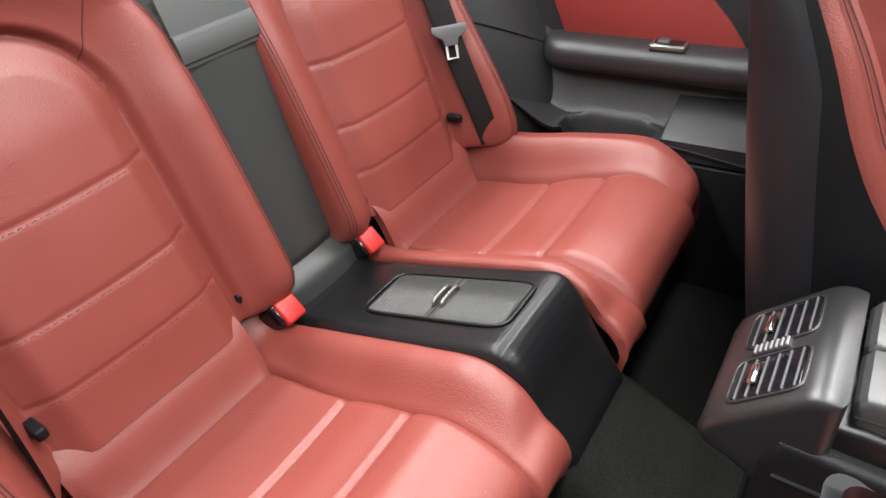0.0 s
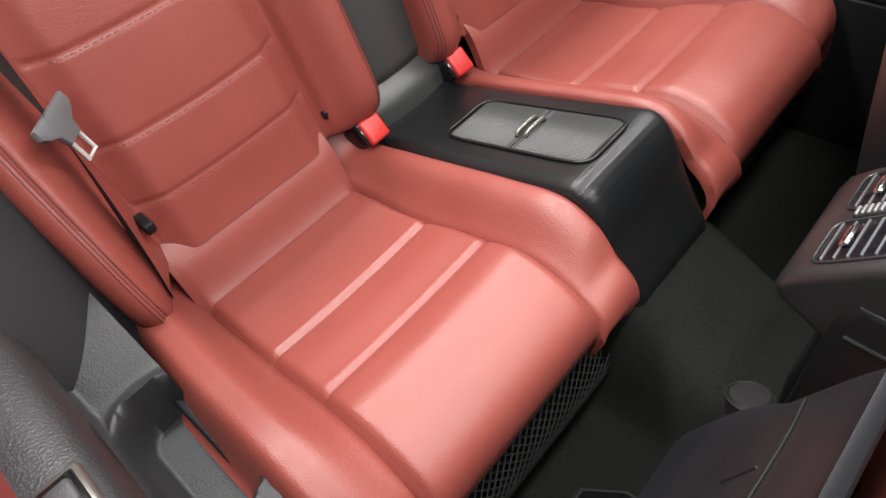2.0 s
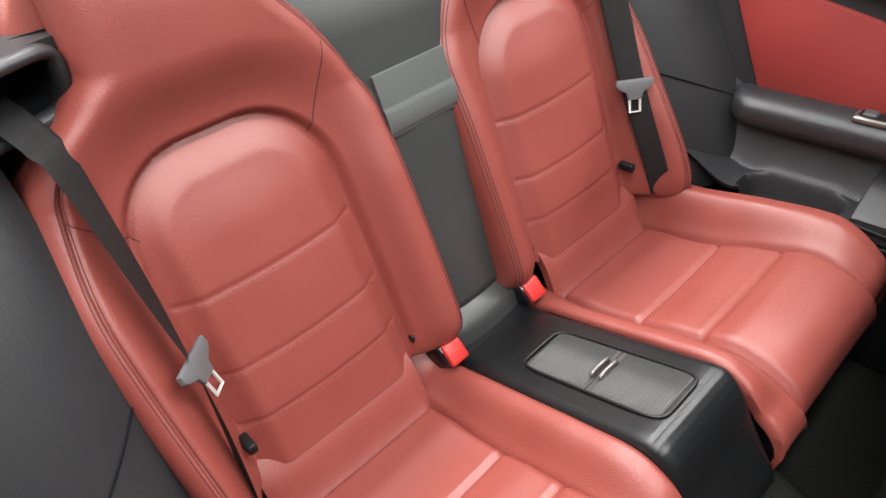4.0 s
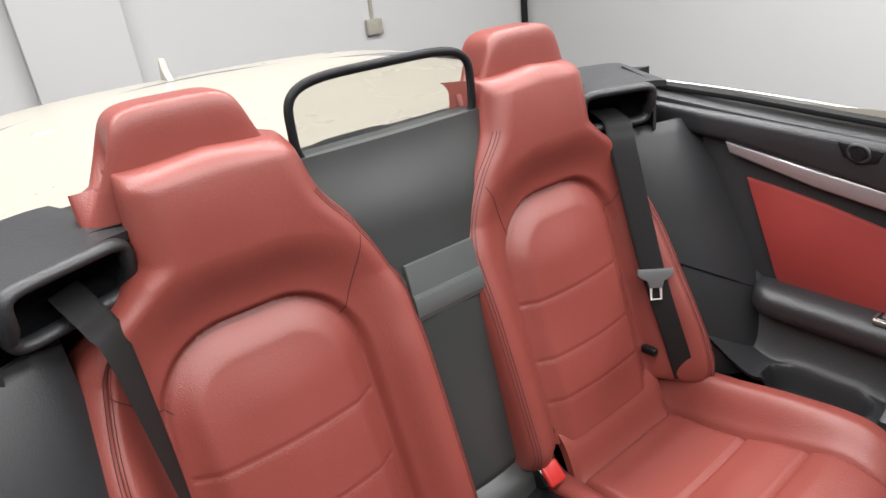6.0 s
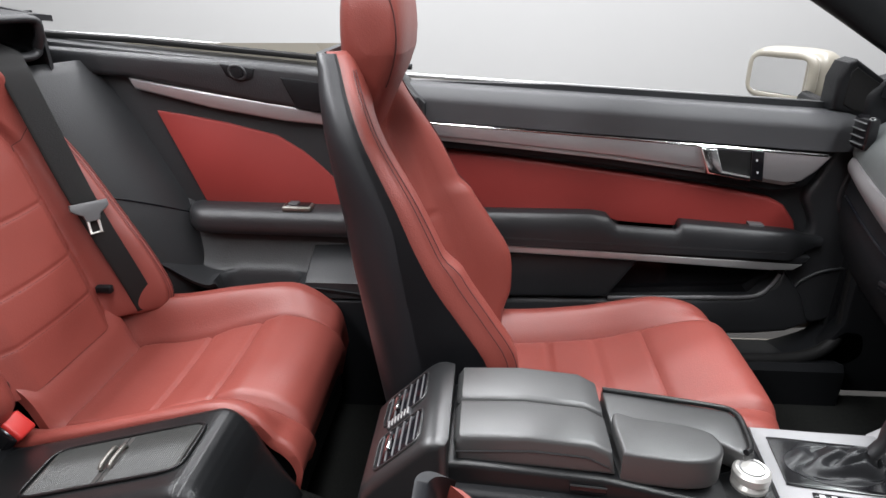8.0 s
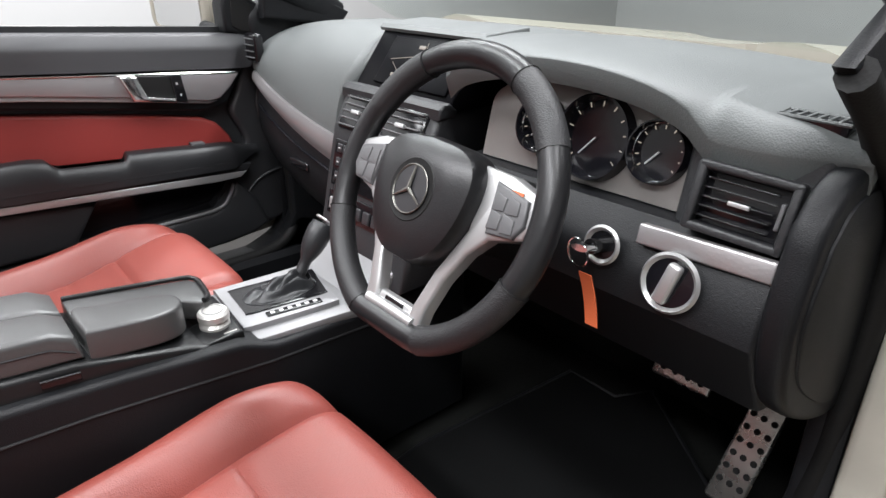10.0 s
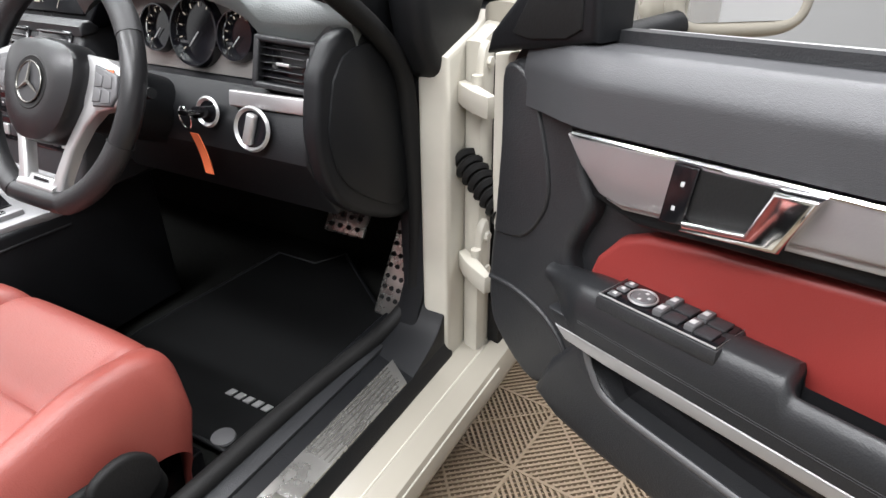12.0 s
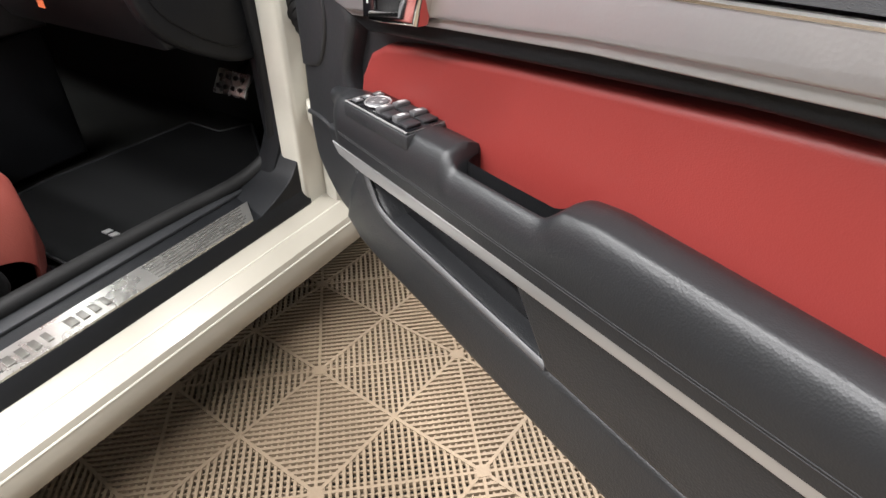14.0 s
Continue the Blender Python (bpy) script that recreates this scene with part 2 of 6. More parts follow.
def lathe(name, prof, at, way, mat, parent=None, n=32, label=""):
    """A turned piece: prof rows (radius, height) along way from at."""
    bm = bmesh.new()
    q = Vector(way).to_track_quat("Z", "Y").to_matrix().to_4x4()
    m = Matrix.Translation(at) @ q
    rings = []
    for r, h in prof:
        if r < 1e-6:
            rings.append([bm.verts.new(m @ Vector((0, 0, h)))])
        else:
            rings.append([bm.verts.new(m @ Vector((r * math.cos(6.28319 * j / n), r * math.sin(6.28319 * j / n), h))) for j in range(n)])
    for A, B in zip(rings, rings[1:]):
        for j in range(n):
            k = (j + 1) % n
            if len(A) == 1 and len(B) == 1:
                continue
            if len(A) == 1:
                bm.faces.new((A[0], B[k], B[j]))
            elif len(B) == 1:
                bm.faces.new((A[j], A[k], B[0]))
            else:
                bm.faces.new((A[j], A[k], B[k], B[j]))
    return sharp(part(name, bm, mat, parent, label), 35)


def smooth(a, b, x):
    t = max(0.0, min(1.0, (x - a) / (b - a)))
    return t * t * (3 - 2 * t)


def lerp(a, b, t):
    return a + (b - a) * t


def curve_at(rows, x):
    """Smooth value at x from rows (x, value), with no overshoot."""
    if x <= rows[0][0]:
        return rows[0][1]
    if x >= rows[-1][0]:
        return rows[-1][1]
    i = 0
    while x > rows[i + 1][0]:
        i += 1

    def step(k):
        return (rows[k + 1][1] - rows[k][1]) / (rows[k + 1][0] - rows[k][0])

    def slope(k):
        if k == 0:
            return step(0)
        if k == len(rows) - 1:
            return step(k - 1)
        a, b = step(k - 1), step(k)
        return 0.0 if a * b <= 0 else 2 * a * b / (a + b)

    h = rows[i + 1][0] - rows[i][0]
    t = (x - rows[i][0]) / h
    m0, m1 = slope(i) * h, slope(i + 1) * h
    a, b = rows[i][1], rows[i + 1][1]
    return (2 * t ** 3 - 3 * t * t + 1) * a + (t ** 3 - 2 * t * t + t) * m0 + (3 * t * t - 2 * t ** 3) * b + (t ** 3 - t * t) * m1


def groove(x, c, w, d):
    """A stitched-in valley of half width w and depth d at c."""
    return -d * math.exp(-((x - c) / w) ** 2)


def bez(pts, n=24):
    """A smooth line through pts (Catmull-Rom)."""
    P = [Vector(p) for p in pts]
    P = [P[0] * 2 - P[1]] + P + [P[-1] * 2 - P[-2]]
    out = []
    seg = len(P) - 3
    for k in range(n + 1):
        s = k / n * seg
        i = min(int(s), seg - 1)
        t = s - i
        a, b, c, d = P[i:i + 4]
        out.append(0.5 * ((2 * b) + (c - a) * t + (2 * a - 5 * b + 4 * c - d) * t * t + (3 * b - a - 3 * c + d) * t ** 3))
    return out


def stitches(name, pts, mat, parent, step=0.006, r=0.0009, lift=(0, 0, 0)):
    """A row of sewn stitches along pts, as one seam."""
    bm = bmesh.new()
    P = [Vector(p) + Vector(lift) for p in pts]
    acc = 0.0
    for a, b in zip(P, P[1:]):
        L = (b - a).length
        if L < 1e-6:
            continue
        t = (b - a) / L
        s = t.cross(Vector((0, 0, 1)) if abs(t.z) < 0.9 else Vector((1, 0, 0))).normalized()
        u = s.cross(t)
        d = -acc
        while d + step <= L:
            if d >= 0:
                c = a + t * (d + step * 0.4)
                h = t * step * 0.36
                q = [bm.verts.new(c + k * h + s * r * i + u * r * j) for k in (-1, 1) for i, j in ((-1, -1), (1, -1), (1, 1), (-1, 1))]
                for f in ((0, 1, 2, 3), (4, 5, 6, 7), (0, 1, 5, 4), (1, 2, 6, 5), (2, 3, 7, 6), (3, 0, 4, 7)):
                    bm.faces.new([q[i] for i in f])
            d += step
        acc = L - d if L - d > 0 else 0
        acc = acc % step
    return part(name, bm, mat, parent, smooth=False)


# ---- the room ----
floor = raw("floor", [(-7, -5, -0.02), (7, -5, -0.02), (7, 5, -0.02), (-7, 5, -0.02), (-7, -5, -0.1), (7, -5, -0.1), (7, 5, -0.1), (-7, 5, -0.1)],
            [(0, 1, 2, 3), (4, 5, 6, 7), (0, 1, 5, 4), (1, 2, 6, 5), (2, 3, 7, 6), (3, 0, 4, 7)], UNDER, smooth=False)
tagged(floor, "dark garage floor under the grid tiles", "floor", kind="structure")


def room_wall(name, xs, ys, label):
    return tagged(box(name, xs, ys, (-0.1, 3.2), WALL, bev=0), label, "wall", kind="structure")


room_wall("wall_north", (-3.3, 7), (3.3, 3.5), "plain light grey garage wall beside the car")
room_wall("wall_south", (-3.3, 7), (-4.7, -4.5), "plain light grey garage wall")
room_wall("wall_west", (-3.3, -3.14), (-4.5, 3.3), "light grey garage wall behind the car")
room_wall("wall_east", (6.8, 7.0), (-4.5, 3.3), "light grey garage wall in front of the car")
tagged(box("wall_pier", (-3.14, -3.05), (-0.16, 0.33), (-0.02, 3.15), WALL, bev=0.004), "shallow grey wall pier behind the car", "pier", kind="structure")
tagged(tube("corner_pipe", [(-3.11, 3.26, 0.0), (-3.11, 3.26, 3.15)], 0.025, PLASTIC), "black vertical pipe in the room corner", "pipe")
tagged(box("ceiling", (-7, 7), (-5, 3.5), (3.15, 3.25), WALL, bev=0), "white garage ceiling", "ceiling", kind="structure")


# ---- rear seats ----
SEAMS_BACK = (0.820, 0.708, 0.624)
SEAMS_CUSH = (0.035, 0.205, 0.322)


def back_in(z):
    return curve_at([(0.50, 0.062), (0.95, 0.060), (1.01, 0.078), (1.08, 0.115), (1.15, 0.165), (1.24, 0.19)], z)


def back_out(z):
    return curve_at([(0.50, 0.548), (0.65, 0.560), (0.85, 0.566), (1.0, 0.538), (1.05, 0.505), (1.09, 0.455), (1.12, 0.428), (1.24, 0.418)], z)


def back_x(v, z):
    """Front of the rear backrest: a leaning face with a sunken panel, side wings and an upright head part."""
    lean = -0.03 - 0.30 * (z - 0.58)
    corner = 0.105
    dv = max(0.168 - v, v - 0.456, 0) if z < 0.996 - corner else None
    if dv is None:
        cx = min(max(v, 0.168 + corner), 0.456 - corner)
        dv = max(0.0, math.hypot(v - cx, max(0, z - (0.996 - corner))) - corner)
    proud = 0.30 * smooth(0.0, 0.02, dv) + 0.70 * smooth(0.0, 0.115, dv)
    wing = 0.0
    if v > 0.456:
        wing = smooth(0.456, 0.53, v) * curve_at([(0.5, 0.10), (0.6, 0.095), (0.8, 0.05), (1.0, 0.0)], z)
    if v < 0.168:
        wing = 0.028 * smooth(0.168, 0.105, v) * curve_at([(0.54, 0.6), (0.62, 1.0), (0.85, 0.8), (1.0, 0.0)], z)
    x = lean + proud * (0.045 + 0.035 * smooth(0.98, 1.22, z)) + wing
    if dv <= 0:
        rim = min(v - 0.168, 0.456 - v)
        if z > 0.996 - corner:
            rim = min(rim, corner - math.hypot(v - cx, z - (0.996 - corner)))
        x += 0.016 * smooth(-0.004, 0.040, rim) + 0.012 * smooth(0.55, 0.66, z) * smooth(0.985, 0.88, z) * math.sin(max(0, min(1, (v - 0.168) / 0.287)) * math.pi)
        for c in SEAMS_BACK:
            x += groove(z, c, 0.0040, 0.0024)
    x += groove(dv, 0.006, 0.007, 0.005) * smooth(0.0, 0.005, dv)
    a, b = back_in(z), back_out(z)
    e = min(v - a, b - v)
    r = 0.045
    if z < 0.60:
        x -= 0.05 * (1 - math.sqrt(max(0.0, 1 - ((0.60 - z) / 0.06) ** 2))) * proud
    if b - v < r and z < 1.03:
        x += groove(b - v, 0.031, 0.0035, 0.005)
    if e < r:
        x -= r - math.sqrt(max(0, r * r - (r - e) ** 2))
    t = 1.238 - z
    if t < 0.03:
        x -= 0.03 - math.sqrt(max(0, 0.03 ** 2 - (0.03 - t) ** 2))
    return x


def sweep(t, front, drop):
    """Along the cushion from its back to its front lip: x, and how far the lip has turned down."""
    L = front + 0.07
    s = t * (L + drop)
    if s < L - 0.10:
        return -0.07 + s, 0.0
    k = (s - (L - 0.10)) / (drop + 0.10)
    return front - 0.10 + 0.10 * math.sin(min(1, k * 1.3) * math.pi / 2) - 0.05 * max(0.0, k - 0.78), k


def rear_seat(s, label):
    seat = thing("rear_seat", label, "car seat", (0.2, s * 0.36, 0.32), "rear seats")

    def centre(u, w):
        v = lerp(0.172, 0.476, w)
        x, k = sweep(u, 0.494, 0.09)
        z = curve_at([(-0.07, 0.585), (-0.03, 0.566), (0.0, 0.532), (0.032, 0.478), (0.10, 0.486), (0.20, 0.508), (0.30, 0.542), (0.38, 0.563), (0.47, 0.558)], x)
        z -= 0.125 * k * k
        for c in SEAMS_CUSH:
            z += groove(x, c, 0.0045, 0.008)
            z += 0.004 * math.exp(-((x - c - 0.05) / 0.035) ** 2)
        e = min(v - 0.172, 0.476 - v)
        z -= 0.02 * math.exp(-(e / 0.010) ** 2) * smooth(-0.01, 0.03, x)
        z -= 0.012 * (1 - ((v - 0.324) / 0.152) ** 2) * (1 - smooth(0.3, 0.45, x)) * 0.6 * smooth(0.02, 0.08, x)
        return x, s * v, z

    surface("cushion_centre", centre, 130, 60, LEATHER, seat, (-0.014, 0, -0.012))

    def inner(u, w):
        v = lerp(0.182, 0.100, w)
        x, k = sweep(u, 0.500, 0.12)
        top = curve_at([(-0.07, 0.55), (0.0, 0.508), (0.1, 0.530), (0.2, 0.556), (0.3, 0.582), (0.38, 0.598), (0.43, 0.585), (0.465, 0.556)], x)
        low = curve_at([(-0.07, 0.53), (0.0, 0.475), (0.1, 0.475), (0.2, 0.49), (0.3, 0.525), (0.4, 0.545), (0.465, 0.535)], x)
        z = lerp(low, top, smooth(0.0, 0.75, w) * 0.75 + 0.25 * w)
        z -= (0.02 * k + 0.105 * k * k) * lerp(0.70, 1.0, w)
        z += groove(w, 0.0, 0.08, 0.018) + groove(w, 1.0, 0.06, 0.008)
        return x + 0.004 * k, s * v, z

    surface("inner_bolster", inner, 80, 24, LEATHER, seat, (-0.012, 0, -0.012))

    def outer(u, w):
        v = lerp(0.468, 0.578, w)
        x, k = sweep(u, 0.480, 0.08)
        v += 0.012 * smooth(0.0, 0.5, u) * w - 0.03 * smooth(0.8, 1, u) * w
        low = curve_at([(-0.07, 0.54), (0.03, 0.472), (0.1, 0.482), (0.2, 0.504), (0.3, 0.540), (0.38, 0.56), (0.45, 0.552)], x)
        top = curve_at([(-0.07, 0.56), (0.1, 0.565), (0.25, 0.588), (0.36, 0.600), (0.45, 0.575)], x)
        z = lerp(low, top, smooth(0.0, 0.5, w))
        z -= 0.060 * smooth(0.62, 1.0, w) ** 1.5
        z -= 0.125 * k * k
        z += groove(w, 0.0, 0.05, 0.018)
        return x, s * v, z

    surface("outer_bolster", outer, 80, 30, LEATHER, seat, (-0.014, 0, -0.03))

    def back(u, w):
        z = lerp(0.540, 1.238, u)
        v = lerp(back_in(z), back_out(z), w)
        return back_x(v, z), s * v, z - 0.02 * smooth(1.2, 1.238, z) * abs(w - 0.5)

    surface("backrest", back, 210, 150, LEATHER, seat, (-0.10, 0, -0.01))
    for c in SEAMS_BACK:
        stitches("stitching", [(back_x(v, c - 0.004) + 0.001, s * v, c - 0.004) for v in np.linspace(0.18, 0.438, 30)], THREAD, seat, 0.0034, 0.0003)
    for off in (0.008, 0.0125, 0.017):
        tube("seam", [(back_x(back_in(z) + off, z) + 0.0002, s * (back_in(z) + off), z) for z in np.linspace(0.56, 1.15, 90)], 0.0007, THREAD, seat, 5)
        tube("seam", [(back_x(back_out(z) - off - 0.016, z) + 0.0002, s * (back_out(z) - off - 0.016), z) for z in np.linspace(0.55, 1.03, 80)], 0.0007, THREAD, seat, 5)
    for v0, z0, v1, z1 in ((0.448, 0.915, 0.512, 0.985), (0.178, 0.945, 0.128, 1.065)):
        tube("seam", [(back_x(lerp(v0, v1, k / 24), lerp(z0, z1, k / 24)) + 0.0002, s * lerp(v0, v1, k / 24), lerp(z0, z1, k / 24)) for k in range(25)], 0.0008, THREAD, seat, 5)
    # head restraint block behind the head part

    def head(u, w):
        a, b = u * 2 * math.pi, (w - 0.5) * math.pi
        p = 0.35
        c, d = math.cos(a), math.sin(a)
        e, f = math.cos(b), math.sin(b)
        sg = lambda q, r: math.copysign(abs(q) ** r, q)
        zc = 1.205
        y = 0.318 + (0.118 - 0.030 * sg(d, p)) * sg(f, 0.45)
        return -0.245 + 0.046 * sg(c, p) * abs(e) ** 0.25 + 0.02 * (zc - 1.2), s * y, zc + 0.098 * sg(d, p) * abs(e) ** 0.3

    surface("head_restraint", head, 48, 40, LEATHER, seat)
    # carrier under the cushion
    box("seat_base", (-0.05, 0.455), (s * 0.105, s * 0.56), (0.28, 0.42), PLASTIC, seat, 0.02)
    box("front_carrier", (0.40, 0.462), (s * 0.105, s * 0.56), (0.30, 0.475), PLASTIC, seat, 0.02)
    # small fastening loop at the panel's foot
    box("child_seat_loop", (-0.045, -0.015), (s * 0.143, s * 0.158), (0.572, 0.588), PLASTIC, seat, 0.004)
    box("child_seat_loop", (-0.035, 0.0), (s * 0.455, s * 0.470), (0.605, 0.622), PLASTIC, seat, 0.004)
    return seat


near_seat = rear_seat(-1, "red leather rear seat with sewn cross seams beside the console")
far_seat = rear_seat(1, "red leather rear seat with raised side bolsters beside the console")

# net pocket under the front lip of the near cushion
net = thing("net_pocket", "black mesh net pocket on the seat front below the cushion", "net pocket", (0.5, -0.38, 0.34))
bm_net = []
for k in range(-20, 44):
    for dr in (-1, 1):
        pts = []
        for q in range(9):
            z = 0.30 + 0.15 * q / 8
            y = -0.60 + k * 0.014 + dr * (z - 0.30) * 0.9 + (0.0 if dr > 0 else 0.13)
            if -0.60 <= y <= -0.15:
                pts.append((0.482 + 0.016 * math.sin(q * 0.45) + 0.0015 * dr, y, z))
        if len(pts) > 1:
            bm_net.append(pts)
vs_n, fs_n = [], []
for pts in bm_net:
    for a, b in zip(pts, pts[1:]):
        i = len(vs_n)
        a, b = Vector(a), Vector(b)
        t = (b - a).normalized()
        o = Vector((1, 0, 0)).cross(t) * 0.0011
        d = Vector((0.0015, 0, 0))
        vs_n += [a - o, a + d, a + o, b - o, b + d, b + o]
        fs_n += [(i, i + 1, i + 4, i + 3), (i + 1, i + 2, i + 5, i + 4), (i + 2, i, i + 3, i + 5)]
raw("netting", vs_n, fs_n, NETTING, net, smooth=False)
tube("net_hem", [(0.484, -0.60 + 0.045 * k, 0.452 - 0.004 * math.sin(k)) for k in range(11)], 0.004, NETTING, net)

# ---- console between the rear seats ----
rc = thing("rear_console", "black rear centre console with a ribbed sliding lid", "console", (0.25, 0, 0.30))
crest = [Vector((0.385, 0, 0.6045)).lerp(Vector((0.424, 0, 0.6145)), k / 8).lerp(Vector((0.424, 0, 0.6145)).lerp(Vector((0.455, 0, 0.530)), k / 8), k / 8) for k in range(9)]
ridge = [Vector(p) for p in ((-0.02, 0, 0.495), (0.06, 0, 0.515), (0.13, 0, 0.5335), (0.21, 0, 0.5557), (0.30, 0, 0.5806))] + crest
ridge += [Vector(p) for p in ((0.478, 0, 0.490), (0.498, 0, 0.455), (0.506, 0, 0.435), (0.507, 0, 0.40), (0.502, 0, 0.30))]


def console_skin(u, w):
    """The console's cover: along its ridge and round its soft shoulders."""
    f = u * (len(ridge) - 1)
    i = min(int(f), len(ridge) - 2)
    p = ridge[i].lerp(ridge[i + 1], f - i)
    t = (ridge[min(i + 2, len(ridge) - 1)] - ridge[max(i - 1, 0)]).normalized()
    n = Vector((-t.z, 0, t.x))
    side, k, r = (-1 if w < 0.5 else 1), abs(2 * w - 1), 0.022
    if k < 0.5:
        return p + Vector((0, side * k / 0.5 * (0.099 - r), 0))
    a = min(1.0, (k - 0.5) / 0.3) * math.pi / 2
    q = p - n * r * (1 - math.cos(a)) + Vector((0, side * (0.099 - r + r * math.sin(a)), 0))
    if k > 0.8:
        q += (Vector((0.22, q.y, 0.30)) - q) * (k - 0.8) / 0.2 * 0.9
    return q


surface("console_body", console_skin, 72, 40, CONSOLE, rc, (-0.002, 0, -0.003))


def tray(u, w, lift=0.0):
    """A place on the sloped console top: u along it, w across."""
    return Vector((0.128 + 0.258 * u, 0.053 * w, 0.5335 + 0.0715 * u + lift))


ring = []
for k in range(64):
    a = k / 64 * 2 * math.pi
    ring.append(tray(0.5 + 0.5 * math.copysign(abs(math.cos(a)) ** 0.25, math.cos(a)), math.copysign(abs(math.sin(a)) ** 0.3, math.sin(a)), 0.002))
tube("lid_surround", ring, 0.0024, CONSOLE, rc, 8, True)
lid = raw("sliding_lid", [tray(0.03, -0.93, 0.001), tray(0.97, -0.93, 0.001), tray(0.97, 0.93, 0.001), tray(0.03, 0.93, 0.001),
                          tray(0.03, -0.93, -0.004), tray(0.97, -0.93, -0.004), tray(0.97, 0.93, -0.004), tray(0.03, 0.93, -0.004)],
          [(0, 1, 2, 3), (0, 1, 5, 4), (1, 2, 6, 5), (2, 3, 7, 6), (3, 0, 4, 7)], LID, rc, "grey ribbed sliding lid", False)
for k in range(60):
    u = 0.05 + 0.41 * k / 29 if k < 30 else 0.54 + 0.41 * (k - 30) / 29
    h = 0.92 if 0.06 < u < 0.94 else 0.84
    a, b = tray(u - 0.005, -h, 0.0012), tray(u + 0.005, -h, 0.0012)
    c, d = tray(u - 0.005, h, 0.0012), tray(u + 0.005, h, 0.0012)
    e, f = tray(u, -h, 0.0026), tray(u, h, 0.0026)
    raw("slat", [a, b, c, d, e, f], [(0, 4, 5, 2), (4, 1, 3, 5), (0, 1, 4), (2, 5, 3)], LID, lid)
for k in (-1, 1):
    tube("lid_handle", bez([tray(0.5 + 0.03 * k, -0.42, 0.003), tray(0.5 + 0.03 * k, -0.3, 0.009), tray(0.5 + 0.03 * k, 0.3, 0.009), tray(0.5 + 0.03 * k, 0.42, 0.003)], 12), 0.0036, NICKEL, rc, 8, label="dark nickel lid handle")
tube("lid_split", [tray(0.5, -0.93, 0.0012), tray(0.5, 0, 0.0012), tray(0.5, 0.93, 0.0012)], 0.0011, NETTING, rc, 6)
box("console_rear_well", (-0.045, 0.055), (-0.095, 0.095), (0.47, 0.506), PLASTIC, rc, 0.01)
for s in (-1, 1):
    bk = thing("seat_belt_buckle", "red and black seat belt buckle beside the rear console", "belt buckle", (0, s * 0.118, 0.50), "rear belt buckles")
    mb = Matrix.Translation((0.014, s * 0.104, 0.526)) @ pose(0, 0, 0, 0, 48, 0) @ Matrix.Scale(1.08, 4)
    box("buckle_body", (-0.024, 0.016), (-0.023, 0.023), (-0.07, 0.014), GLOSS, bk, 0.007, m=mb)
    box("release_button", (-0.021, 0.018), (-0.018, 0.018), (0.0, 0.021), REDPL, bk, 0.005, label="bright red release button", m=mb)
    tube("buckle_stalk", bez([(-0.03, s * 0.115, 0.50), (-0.07, s * 0.10, 0.49), (-0.09, s * 0.09, 0.48)], 8), 0.01, PLASTIC, bk)

# ---- black centre back panel, strap and wind deflector ----
cp = thing("centre_backrest", "black leather centre backrest with a grey strap", "backrest", (-0.02, 0, 0.47))


def cpx(z):
    return -0.012 - 0.205 * (z - 0.476) - 0.02 * smooth(1.05, 1.18, z)


def cpanel(u, w):
    z = lerp(0.47, 1.185, u)
    hw = curve_at([(0.47, 0.084), (0.95, 0.086), (1.02, 0.10), (1.10, 0.145), (1.185, 0.205)], z)
    y = lerp(-hw, hw, w)
    x = cpx(z) - 0.008 + 0.008 * (1 - (2 * w - 1) ** 2)
    if z < 0.975:
        x += 0.010 * smooth(0.975, 0.965, z)
    if z < 0.56:
        x += 0.02 * smooth(0.56, 0.53, z)
    x -= 0.01 * math.exp(-((z - 0.56) / 0.006) ** 2)
    return x, y, z


surface("padded_panel", cpanel, 90, 24, CENTRE_LEATHER, cp, (-0.05, 0, 0))


def strap(u, w):
    z = lerp(0.90, 0.994, u)
    return cpx(z) + 0.011 + 0.002 * math.sin(u * 3.1), lerp(-0.070, 0.070, w), z


surface("pull_strap", strap, 16, 12, STRAP, cp, (-0.006, 0, 0), "grey sewn leather strap")
surface("strap_fold", lambda u, w: (cpx(0.9) + 0.0135 - 0.003 * (2 * u - 1) ** 2 - 0.2 * (0.035 * (u - 0.5)), lerp(-0.071, 0.071, w), lerp(0.908, 0.945, u)), 8, 10, STRAP, cp, (-0.006, 0, 0))
for z in (0.914, 0.940):
    stitches("stitching", [(cpx(0.9) + 0.0128, y, z) for y in np.linspace(-0.067, 0.067, 20)], GREYPL, cp, 0.0045, 0.0004)

wd = thing("wind_deflector", "black framed mesh wind deflector behind the rear seats", "wind deflector", (-0.2, 0, 1.16))
loop = []
for k in range(72):
    a = k / 72 * 2 * math.pi
    loop.append((-0.195, 0.172 * math.copysign(abs(math.cos(a)) ** 0.42, math.cos(a)), 1.225 + 0.068 * math.copysign(abs(math.sin(a)) ** 0.5, math.sin(a))))
tube("deflector_frame", loop, 0.0075, PLASTIC, wd, 8, True)
pane = raw("mesh_pane", [(-0.195, 0.97 * p[1], 1.225 + 0.97 * (p[2] - 1.225)) for p in loop] + [(-0.197, 0.97 * p[1], 1.225 + 0.97 * (p[2] - 1.225)) for p in loop],
           [tuple(range(72)), tuple(range(143, 71, -1))], MESHNET, wd, "see-through grey mesh", False)
pane.visible_shadow = False

